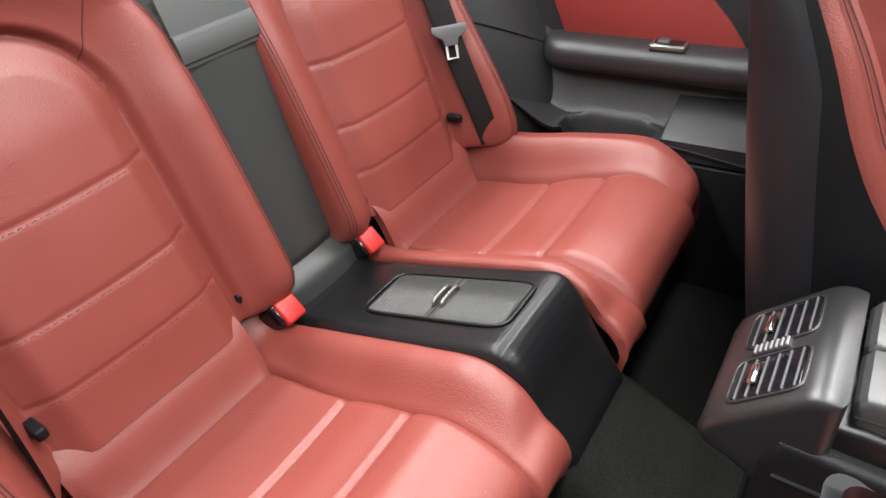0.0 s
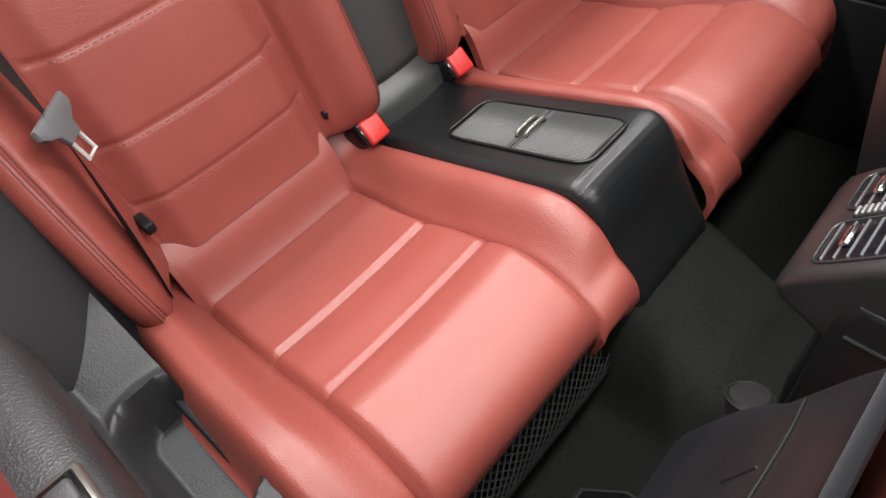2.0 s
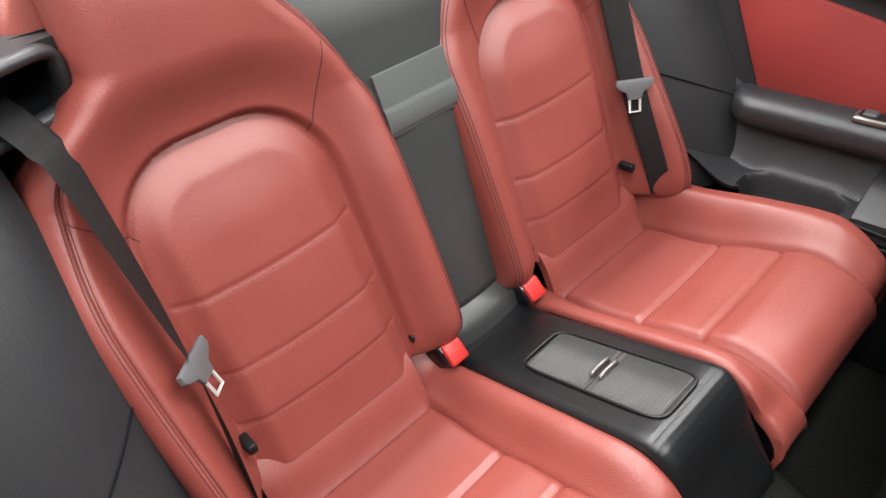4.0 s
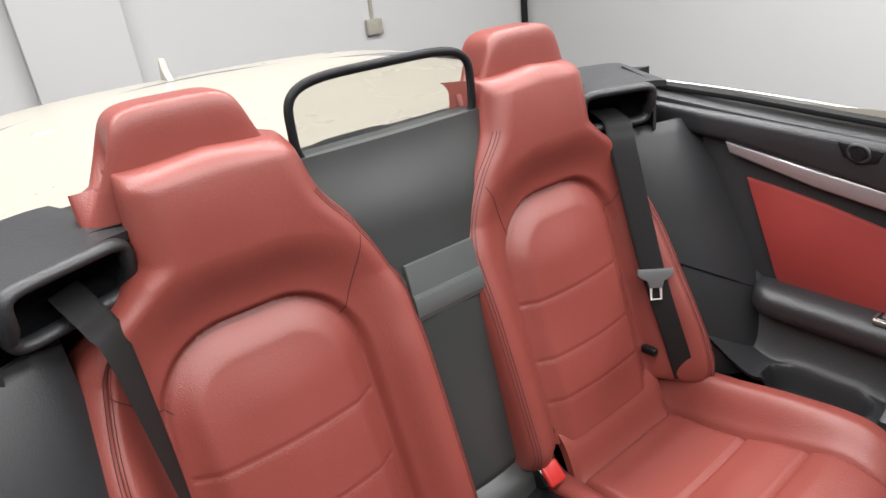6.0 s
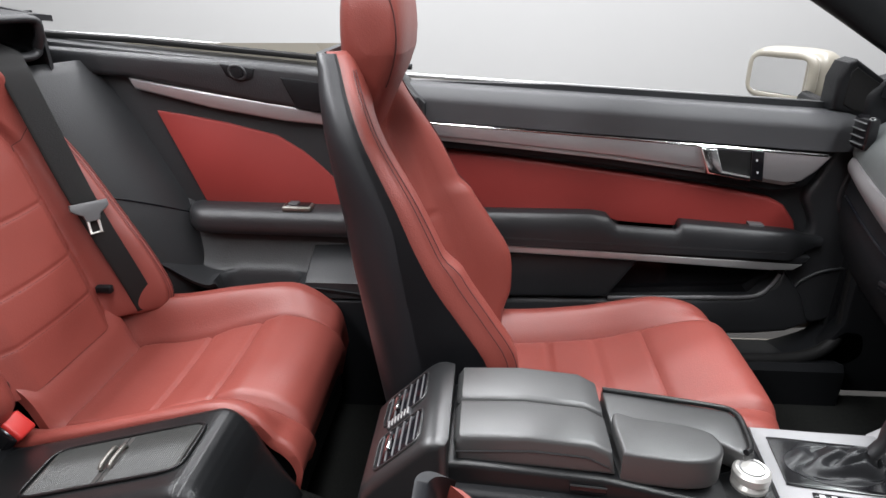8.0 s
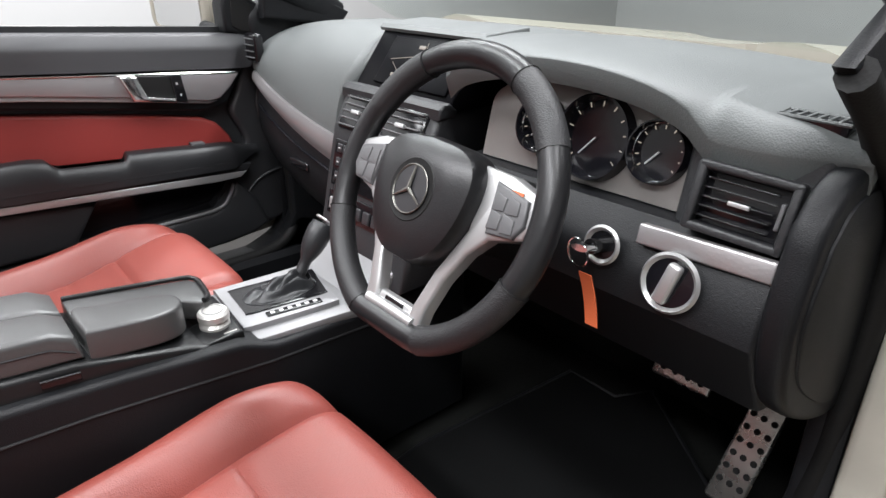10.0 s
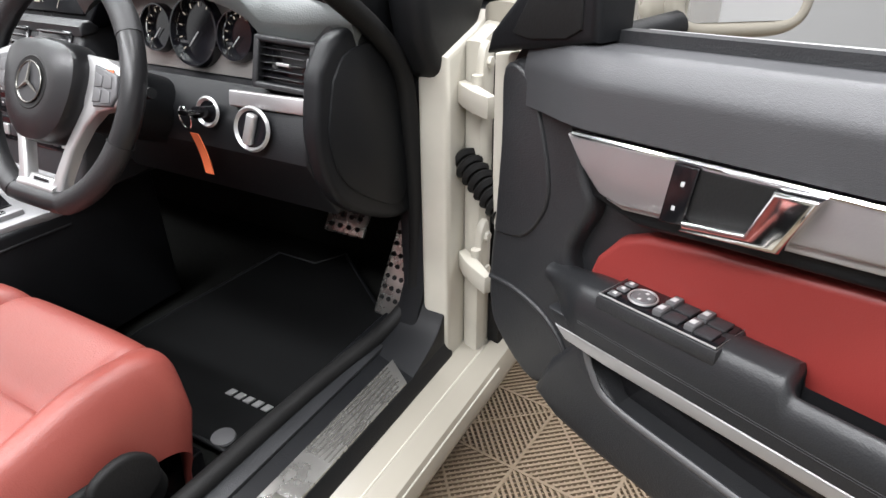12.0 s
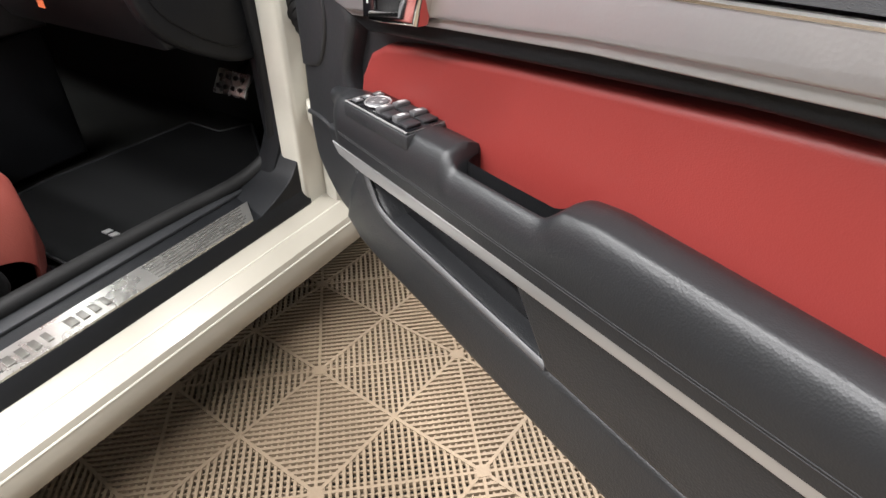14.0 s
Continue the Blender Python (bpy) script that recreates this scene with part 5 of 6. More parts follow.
for s in (-1, 1):
    lid_ = prism("armrest_lid", [(0.764, 0.664), (0.760, 0.690), (0.768, 0.703), (0.85, 0.706), (0.93, 0.698), (0.955, 0.684), (0.962, 0.650)], "y", s * 0.0012, s * 0.078, LIDPAD, fc, 0.008, 4, label="padded charcoal leather armrest lid")
    tube("lid_crease", [(0.764, s * 0.0785, 0.680), (0.86, s * 0.0785, 0.684), (0.925, s * 0.0785, 0.678), (0.952, s * 0.0785, 0.664)], 0.0012, BLACK_THREAD, lid_, 5)
prism("rear_pod", [(0.700, 0.56), (0.672, 0.578), (0.646, 0.590), (0.638, 0.604), (0.643, 0.624), (0.660, 0.644), (0.720, 0.701), (0.730, 0.707), (0.742, 0.709), (0.755, 0.706), (0.755, 0.56)], "y", -0.100, 0.086, POD, fc, 0.014, 5, label="satin grey rear air vent housing")
mR = Matrix.Translation((0.690, -0.009, 0.6726)) @ pose(0, 0, 0, 0, 46.4, 0)
for s in (-1, 1):
    vent = box("rear_vent", (-0.0012, 0.01), (s * 0.012, s * 0.073), (-0.041, 0.038), SCREEN, fc, 0.006, m=mR)
    rim_ = [(s * 0.0425 + 0.0325 * math.copysign(abs(math.cos(a)) ** 0.3, math.cos(a)), -0.0015 + 0.0415 * math.copysign(abs(math.sin(a)) ** 0.3, math.sin(a))) for a in np.linspace(0, 2 * math.pi, 41)[:-1]]
    tube("vent_rim", [mR @ Vector((-0.0008, y, z)) for y, z in rim_], 0.0018, POD, vent, 8, True)
    for k in range(6):
        z = -0.033 + 0.0128 * k
        box("vent_slat", (-0.0028, 0.004), (s * 0.014, s * 0.071), (z - 0.0010, z + 0.0010), GREYPL, vent, 0.0006, m=mR)
    box("vent_tab", (-0.0080, -0.002), (s * 0.028, s * 0.056), (-0.020, -0.011), CHROME, vent, 0.003, m=mR)
wheel_ = box("vent_wheel", (-0.0055, 0.004), (-0.0075, 0.0075), (-0.028, 0.016), BUTTON, fc, 0.003, m=mR)
for k in range(7):
    box("wheel_rib", (-0.0068, -0.004), (-0.0065, 0.0065), (-0.024 + 0.006 * k, -0.0215 + 0.006 * k), SATIN, wheel_, 0.0005, m=mR)
prism("side_slot", [(0.905, 0.634), (0.950, 0.630), (0.950, 0.641), (0.905, 0.645)], "y", -0.0895, -0.084, GLOSS, fc, 0.001, 2)
tube("slot_edge", [(0.905, -0.090, 0.6455), (0.928, -0.090, 0.6435), (0.950, -0.090, 0.6415)], 0.0012, POD, fc, 5)
slope = Matrix.Identity(4)
slope[2][0], slope[2][3] = -0.115, 0.115 * 0.968
prism("lid_rest", soft([(0.967, -0.078), (1.00, -0.079), (1.05, -0.077), (1.085, -0.065), (1.100, -0.040), (1.092, -0.014), (1.06, -0.004), (1.00, -0.002), (0.967, -0.002)], 60), "z", 0.642, 0.688, LIDPAD, fc, 0.010, 4, m=slope)
prism("phone_tray", [(0.967, 0.001), (1.10, 0.001), (1.135, -0.024), (1.150, -0.020), (1.158, 0.05), (1.146, 0.070), (0.967, 0.080)], "z", 0.636, 0.668, LIDPAD, fc, 0.004, 3, m=slope)
tube("tray_rim", [slope @ Vector(p) for p in bez([(0.968, 0.078, 0.670), (1.05, 0.075, 0.671), (1.135, 0.071, 0.671), (1.152, 0.062, 0.671), (1.155, 0.04, 0.671), (1.148, -0.01, 0.671), (1.137, -0.024, 0.671)], 30)], 0.0042, CONSOLE, fc, 8)
prism("controller_plate", [(1.075, -0.084), (1.170, -0.078), (1.178, -0.02), (1.15, 0.0), (1.10, -0.02)], "z", 0.585, 0.611, CONSOLE, fc, 0.006, 3)
box("plate_mark", (1.143, 1.163), (-0.0715, -0.0685), (0.610, 0.6116), KNOB, fc, 0.0005)
knob = lathe("controller_knob", [(0.0, 0.0), (0.023, 0.0), (0.023, 0.004), (0.019, 0.009), (0.0235, 0.013), (0.0235, 0.022), (0.020, 0.026), (0.0, 0.0265)], (1.143, -0.036, 0.611), (0, 0, 1), KNOB, fc, 32, "knurled silver controller knob")
tube("knob_ring", [(1.143 + 0.015 * math.cos(a), -0.036 + 0.015 * math.sin(a), 0.6377) for a in np.linspace(0, 6.28319, 33)[:-1]], 0.0012, SATIN, knob, 6, True)
prism("shift_base", [(1.166, -0.084), (1.172, 0.102), (1.44, 0.102), (1.43, -0.108), (1.36, -0.104)], "z", 0.572, 0.5905, SHIFT_ALU, fc, 0.004, 2, label="aluminium console top")
prism("shift_panel", soft([(1.180, -0.050), (1.186, -0.057), (1.26, -0.066), (1.332, -0.072), (1.342, -0.064), (1.352, 0.0), (1.366, 0.078), (1.360, 0.087), (1.28, 0.091), (1.200, 0.096), (1.193, 0.090), (1.186, 0.02)], 64), "z", 0.586, 0.600, SHIFT_ALU, fc, 0.003, 2, label="silver gear selector surround")
prism("shift_well", soft([(1.199, -0.018), (1.204, -0.024), (1.27, -0.032), (1.333, -0.038), (1.340, -0.030), (1.352, 0.015), (1.361, 0.050), (1.354, 0.058), (1.28, 0.066), (1.215, 0.073), (1.208, 0.066), (1.203, 0.02)], 64), "z", 0.597, 0.6025, GLOSS, fc, 0.002, 2)
surface("shift_boot", lambda u, w: (1.278 + 0.066 * u * math.cos(w * 6.28319) + 0.040 * (1 - u), 0.016 + 0.040 * u * math.sin(w * 6.28319), 0.603 + 0.032 * (1 - u) ** 1.4 + 0.007 * math.sin(u * 14 + 2.2 * math.sin(w * 18.85)) * u * (1 - u) * 4), 28, 60, BLACK_LEATHER, fc, None, "creased black leather gear boot")
tube("gear_lever", bez([(1.318, 0.014, 0.625), (1.345, 0.017, 0.662), (1.374, 0.02, 0.700)], 8), [0.010] * 3 + [0.015, 0.019, 0.021, 0.022, 0.022, 0.019], BLACK_LEATHER, fc, 14)
lathe("lever_cap", [(0.0, 0.006), (0.012, 0.004), (0.017, 0.0)], (1.377, 0.02, 0.703), (0.75, 0, 0.66), CHROME, fc, 20)
tube("lever_cap_ring", [Vector((1.3775, 0.02, 0.7045)) + Vector((-0.66 * 0.016 * math.cos(a), 0.016 * math.sin(a), 0.75 * 0.016 * math.cos(a))) for a in np.linspace(0, 6.28319, 25)[:-1]], 0.0022, SATIN, fc, 6, True)
mG = Matrix.Translation((1.270, -0.049, 0.600)) @ pose(0, 0, 0, 0, 0, -8)
gate = box("gate_letters_panel", (-0.047, 0.047), (-0.0075, 0.0075), (-0.001, 0.0025), GLOSS, fc, 0.002, m=mG)
for k in range(6):
    box("gate_mark", (-0.040 + 0.0145 * k, -0.033 + 0.0145 * k), (-0.0035, 0.0035), (0.002, 0.0031), INK, gate, 0.0002, m=mG)

# ---- steering wheel ----
WC = Vector((1.309, -0.361, 0.870))
WA = Vector((-0.90, 0.0, 0.43)).normalized()


def wheel_at(r, deg, h=0.0):
    """deg: 0 to the right-hand side of the driver, 90 up."""
    up = (Vector((0, 0, 1)) - WA * WA.z).normalized()
    right = up.cross(WA)
    a = radians(deg)
    return WC + right * (r * math.cos(a)) + up * (r * math.sin(a)) + WA * h


sw = thing("steering_wheel", "black leather three-spoke steering wheel with silver spokes", "steering wheel", WC)


def rim_r(deg):
    a = (deg + 90) % 360
    a = min(a, 360 - a)
    flat = max(0, math.cos(radians(a)))
    return min(0.168, 0.159 / max(0.3, flat)) if a < 40 else 0.168


rim = [wheel_at(rim_r(k * 5), k * 5) for k in range(72)]
tube("wheel_rim", rim, 0.0165, RIM, sw, 14, True)
for a0, a1 in ((30, 62), (118, 150), (200, 250), (290, 340)):
    tube("rim_grip", [wheel_at(rim_r(a), a) for a in np.linspace(a0, a1, 12)], 0.0175, material("perforated_leather", (0.010, 0.010, 0.011), 0.5, grain=0.6, grain_size=600), sw, 14)


for a in (62, 118, 200, 340):
    tube("rim_seam", [wheel_at(rim_r(a) + 0.0176 * math.cos(b), a, 0.0176 * math.sin(b)) for b in np.linspace(0, 6.28319, 19)[:-1]], 0.0008, RUBBER, sw, 5, True)


def wheel_pt(a, b, h):
    up = (Vector((0, 0, 1)) - WA * WA.z).normalized()
    return WC + up.cross(WA) * a + up * b + WA * h


def wheel_dome(name, pts, h0, h1, mat, label=""):
    """A domed pad over an outline drawn in the wheel's plane."""
    P = [Vector((x, y, 0)) for x, y in pts]
    line = bez([tuple(p) for p in P] + [tuple(P[0])], 64)[:-1]
    c = sum(line, Vector()) / len(line)
    vs, fs = [], []
    rings = [(1.0, h0), (1.0, lerp(h0, h1, 0.55)), (0.95, lerp(h0, h1, 0.82)), (0.8, lerp(h0, h1, 0.95)), (0.5, h1), (0.2, h1)]
    for k, h in rings:
        vs += [wheel_pt(c.x + (p.x - c.x) * k, c.y + (p.y - c.y) * k, h) for p in line]
    n = len(line)
    for r in range(len(rings) - 1):
        fs += [(r * n + i, r * n + (i + 1) % n, (r + 1) * n + (i + 1) % n, (r + 1) * n + i) for i in range(n)]
    fs.append(tuple((len(rings) - 1) * n + i for i in range(n)))
    return sharp(raw(name, vs, fs, mat, sw, label), 45)


def wheel_slab(name, pts, h0, h1, mat, parent, bev=0.004, label=""):
    bm = bmesh.new()
    lo = [bm.verts.new(wheel_pt(x, y, h0)) for x, y in pts]
    hi = [bm.verts.new(wheel_pt(x, y, h1)) for x, y in pts]
    n = len(pts)
    f0, f1 = bm.faces.new(lo), bm.faces.new(hi[::-1])
    for i in range(n):
        bm.faces.new((lo[i], hi[i], hi[(i + 1) % n], lo[(i + 1) % n]))
    bmesh.ops.recalc_face_normals(bm, faces=bm.faces)
    bmesh.ops.bevel(bm, geom=[e for e in bm.edges if f1 in e.link_faces], offset=bev, segments=3, profile=0.5, affect="EDGES")
    return sharp(part(name, bm, mat, parent, label), 40)


wheel_dome("airbag_cover", [(0.0, 0.066), (0.055, 0.060), (0.080, 0.038), (0.080, -0.005), (0.063, -0.050), (0.033, -0.076), (0.0, -0.081), (-0.033, -0.076), (-0.063, -0.050), (-0.080, -0.005), (-0.080, 0.038), (-0.055, 0.060)], -0.01, 0.034, RIM, "black padded airbag cover")
for s in (-1, 1):
    sx = lambda pts: [(s * x, y) for x, y in pts]
    wheel_slab("spoke_trim", sx([(0.070, 0.052), (0.112, 0.050), (0.160, 0.036), (0.160, 0.010), (0.150, -0.010), (0.108, -0.022), (0.086, -0.046), (0.066, -0.084), (0.054, -0.125), (0.052, -0.158), (0.026, -0.164), (0.034, -0.122), (0.048, -0.078), (0.076, -0.02)]), -0.012, 0.006, SATIN, sw, 0.005, "satin silver spoke")
    pod = wheel_slab("button_pod", sx([(0.098, 0.040), (0.146, 0.030), (0.150, 0.004), (0.140, -0.012), (0.104, -0.016)]), 0.004, 0.011, GREYPL, sw, 0.003)
    for i, j in ((0, 0), (0, 1), (1, 0), (1, 1)):
        wheel_slab("wheel_button", sx([(0.104 + 0.020 * i, 0.010 - 0.020 * j), (0.120 + 0.020 * i, 0.012 - 0.020 * j), (0.120 + 0.018 * i, 0.026 - 0.019 * j), (0.104 + 0.018 * i, 0.030 - 0.019 * j)]), 0.010, 0.0125, GREYPL, pod, 0.001)
box("wheel_sticker", (-0.0005, 0.0005), (-0.013, 0.013), (-0.006, 0.006), ORANGE, sw, 0.0003, label="small orange sticker on the spoke", m=Matrix.Translation(wheel_pt(0.122, 0.030, 0.0075)) @ WA.to_track_quat("-X", "Z").to_matrix().to_4x4())
lathe("badge_recess", [(0.0275, 0.0342), (0.0345, 0.0346), (0.0360, 0.0350), (0.0375, 0.0338)], WC, WA, RUBBER, sw, 40)
lathe("badge_ring", [(0.0275, 0.0345), (0.0290, 0.0365), (0.0282, 0.0372), (0.027, 0.0360)], WC, WA, NICKEL, sw, 40)
lathe("badge_disc", [(0.0, 0.036), (0.027, 0.0355)], WC, WA, BUTTON, sw, 32)
for a in (90, 210, 330):
    tube("badge_arm", [wheel_at(0.0, a, 0.0385), wheel_at(0.027, a, 0.0375)], [0.0026, 0.0008], NICKEL, sw, 6)
tube("rim_bottom_trim", [wheel_at(rim_r(a) - 0.016, a, 0.004) for a in np.linspace(253, 287, 10)], 0.0075, SATIN, sw, 10)
wheel_slab("lower_plate", [(-0.030, -0.128), (0.030, -0.128), (0.036, -0.150), (0.030, -0.160), (-0.030, -0.160), (-0.036, -0.150)], -0.010, 0.002, SATIN, sw, 0.004, "satin silver plate between the lower spokes")
wheel_slab("plate_slot", [(-0.017, -0.131), (0.017, -0.131), (0.019, -0.142), (-0.019, -0.142)], 0.001, 0.0032, GLOSS, sw, 0.001)
tube("steering_column", [WC - WA * 0.02, WC - WA * 0.26], 0.055, PLASTIC, sw, 20)
for y in (-1, 1):
    tube("column_stalk", [WC - WA * 0.06 + Vector((0, y * 0.04, 0)), WC - WA * 0.05 + Vector((0.0, y * 0.15, 0.02))], 0.008, PLASTIC, sw, 8)

# ---- dashboard ----
db = thing("dashboard", "black and grey dashboard with silver trim", "dashboard", (1.7, 0, 0.6))


def dash_front(y):
    """Front edge of the dashboard's upper pad: place and height."""
    if y > 0.14:
        k = (y - 0.14) / 0.57
        return 1.492 + 0.10 * k ** 1.6, 0.812 + 0.052 * k
    if y > -0.150:
        return 1.602, 1.000
    if y > -0.575:
        return 1.498, 0.950 + 0.056 * math.sqrt(max(0.0, 1 - ((y + 0.37) / 0.206) ** 2))
    return 1.500 + 0.03 * smooth(-0.64, -0.73, y), 0.944


def dash_top(u, w):
    y = lerp(-0.73, 0.73, w)
    pts = [dash_front(y + k) for k in (-0.012, -0.006, 0, 0.006, 0.012)]
    xf, zf = sum(p[0] for p in pts) / 5, sum(p[1] for p in pts) / 5
    crown = 1.000 - 0.035 * (abs(y) / 0.73) ** 3 + 0.022 * math.exp(-((y + 0.37) / 0.20) ** 4) + 0.012 * math.exp(-(y / 0.17) ** 4)
    crown = max(crown, zf)
    run = 0.20 if y > 0.14 else 0.10 if y > -0.575 else 0.035
    if u < 0.55:
        a_ = u / 0.55 * math.pi / 2
        x, z = xf + run * (1 - math.cos(a_)), lerp(zf, crown, math.sin(a_))
    else:
        k = (u - 0.55) / 0.45
        x, z = lerp(xf + run, 2.02, k), lerp(crown, 0.965, k * k)
    return x, y, z


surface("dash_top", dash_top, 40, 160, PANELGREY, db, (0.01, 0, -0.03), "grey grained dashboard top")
# passenger side: trim band, glove box, end vent
surface("trim_band", lambda u, w: (dash_front(lerp(0.15, 0.70, w))[0] - 0.006 - 0.006 * math.sin(u * 3.14), lerp(0.15, 0.70, w), dash_front(lerp(0.15, 0.70, w))[1] - 0.002 - u * lerp(0.056, 0.032, w)), 10, 30, ALU, db, (0.014, 0, 0), "brushed aluminium trim band")
surface("glove_box", lambda u, w: (dash_front(lerp(0.15, 0.70, w))[0] + 0.012 + 0.05 * u * u - 0.02 * math.sin(u * 3.14), lerp(0.15, 0.71, w), lerp(dash_front(lerp(0.15, 0.70, w))[1] - lerp(0.058, 0.034, w), 0.58, u)), 24, 20, PLASTIC, db, (0.05, 0, 0))
tube("glove_seam", bez([(dash_front(y)[0] - 0.002, y, dash_front(y)[1] - 0.085) for y in (0.17, 0.35, 0.55, 0.69)], 16), 0.003, SCREEN, db, 6)
box("glove_latch", (1.50, 1.52), (0.30, 0.38), (0.700, 0.718), GLOSS, db, 0.004)
ev = box("air_vent", (1.575, 1.60), (0.655, 0.715), (0.885, 0.955), GLOSS, db, 0.008)
for k in range(4):
    box("vent_slat", (1.570, 1.59), (0.662, 0.708), (0.897 + 0.015 * k - 0.001, 0.897 + 0.015 * k + 0.001), GREYPL, ev, 0.0008)
# centre stack
prism("centre_fascia", [(1.532, 0.905), (1.514, 0.897), (1.479, 0.835), (1.4735, 0.81), (1.438, 0.66), (1.42, 0.60), (1.60, 0.60), (1.66, 0.905)], "y", -0.135, 0.145, TRIM, db, 0.012, 3)
prism("screen_sill", [(1.506, 0.888), (1.507, 0.904), (1.517, 0.912), (1.530, 0.912), (1.545, 0.900), (1.54, 0.888)], "y", -0.140, 0.148, TRIM, db, 0.005, 3)
prism("screen_housing", [(1.525, 0.895), (1.530, 0.908), (1.602, 1.000), (1.68, 1.006), (1.68, 0.895)], "y", -0.138, 0.136, DISPLAY, db, 0.004, 3)
prism("screen_brow", [(1.598, 1.000), (1.594, 1.006), (1.602, 1.013), (1.70, 1.018), (1.70, 1.000)], "y", -0.146, 0.142, PANELGREY, db, 0.004, 3)
mS = Matrix.Translation((1.565, -0.018, 0.955)) @ pose(0, 0, 0, 0, 38, 0)
box("navigation_screen", (-0.0035, 0.002), (-0.100, 0.100), (-0.047, 0.047), DISPLAY, db, 0.002, m=mS, label="dark navigation screen showing a map")
for a, b, wd_ in (((-0.09, 0.03), (0.08, 0.0), 0.0012), ((-0.02, -0.04), (0.0, 0.04), 0.001), ((0.03, -0.03), (0.07, -0.005), 0.001)):
    tube("map_line", [mS @ Vector((-0.005, a[0], a[1])), mS @ Vector((-0.005, b[0], b[1]))], wd_ * 0.5, DIALGLOW, db, 6)
for a, b in ((-0.07, 0.025), (0.05, -0.028), (0.01, 0.03)):
    box("map_label", (-0.006, -0.004), (a - 0.008, a + 0.008), (b - 0.003, b + 0.003), DIALGLOW, db, 0.0005, m=mS)
for yc_ in (0.070, -0.062):
    mv = Matrix.Translation((1.4960, yc_, 0.865)) @ pose(0, 0, 0, 0, 29.4, 0)
    v_ = box("air_vent", (-0.006, 0.02), (-0.052, 0.052), (-0.034, 0.034), GLOSS, db, 0.006, m=mv)
    for k in range(5):
        box("vent_slat", (-0.011, 0.01), (-0.046, 0.046), (-0.026 + 0.013 * k - 0.0015, -0.026 + 0.013 * k + 0.0010), GREYPL, v_, 0.0008, m=mv)
    box("vent_tab", (-0.015, -0.008), (-0.012, 0.012), (-0.004, 0.003), SATIN, v_, 0.001, m=mv)
mB = Matrix.Translation((1.4615, 0.005, 0.76)) @ pose(0, 0, 0, 0, 13.2, 0)
box("hazard_switch", (-0.004, 0.004), (-0.0085, 0.0085), (-0.004, 0.011), REDPL, db, 0.002, m=Matrix.Translation((1.4960, 0.004, 0.866)) @ pose(0, 0, 0, 0, 29.4, 0))
panel = box("radio_panel", (-0.0025, 0.004), (-0.118, 0.118), (-0.030, 0.058), GLOSS, db, 0.003, m=mB)
for i in range(3):
    for j in range(3):
        for s in (-1, 1):
            y = s * (0.045 + 0.019 * j) + (0.014 if s > 0 else 0.0)
            box("radio_button", (-0.0055, 0.0), (y - 0.0078, y + 0.0078), (0.042 - 0.026 * i - 0.008, 0.042 - 0.026 * i + 0.008), BUTTON, panel, 0.0015, m=mB)
            box("button_mark", (-0.0059, -0.005), (y - 0.003, y + 0.003), (0.042 - 0.026 * i - 0.0012, 0.042 - 0.026 * i + 0.0012), INK, panel, 0.0002, m=mB)
lathe("volume_knob", [(0.019, 0), (0.019, 0.010), (0.015, 0.014), (0.0, 0.014)], mB @ Vector((-0.002, 0.030, 0.018)), mB.to_3x3() @ Vector((-1, 0, 0)), SATIN, db, 28, "round silver volume knob")
climate = box("climate_panel", (-0.0025, 0.004), (-0.118, 0.118), (-0.085, -0.038), GLOSS, db, 0.003, m=mB)
for j in range(8):
    y = -0.098 + 0.028 * j
    box("climate_switch", (-0.006, 0.0), (y - 0.010, y + 0.010), (-0.074, -0.052), SATIN if j in (0, 7) else BUTTON, climate, 0.002, m=mB)
prism("console_ramp", [(1.365, 0.588), (1.44, 0.640), (1.455, 0.66), (1.47, 0.60)], "y", -0.108, 0.108, SHIFT_ALU, db, 0.006, 3)
# instrument cluster
cl = prism("cluster_hood", [(1.545, 0.845), (1.565, 0.94), (1.66, 0.945), (1.66, 0.84)], "y", -0.56, -0.215, PLASTIC, db, 0.004, 3)
mC = Matrix.Translation((1.535, -0.395, 0.912)) @ pose(0, 0, 0, 0, 14, 0)
arch_ = [(-0.168, -0.062), (0.168, -0.062)] + [(0.168 * math.cos(a), 0.012 + 0.056 * math.sin(a) ** 0.8) for a in np.linspace(0.0, math.pi, 25)]
prism("cluster_face", arch_, "x", -0.004, 0.02, material("cluster_silver", (0.26, 0.245, 0.235), 0.4, metal=0.3), db, 0.003, 2, "silver-grey arched instrument panel", m=mC)
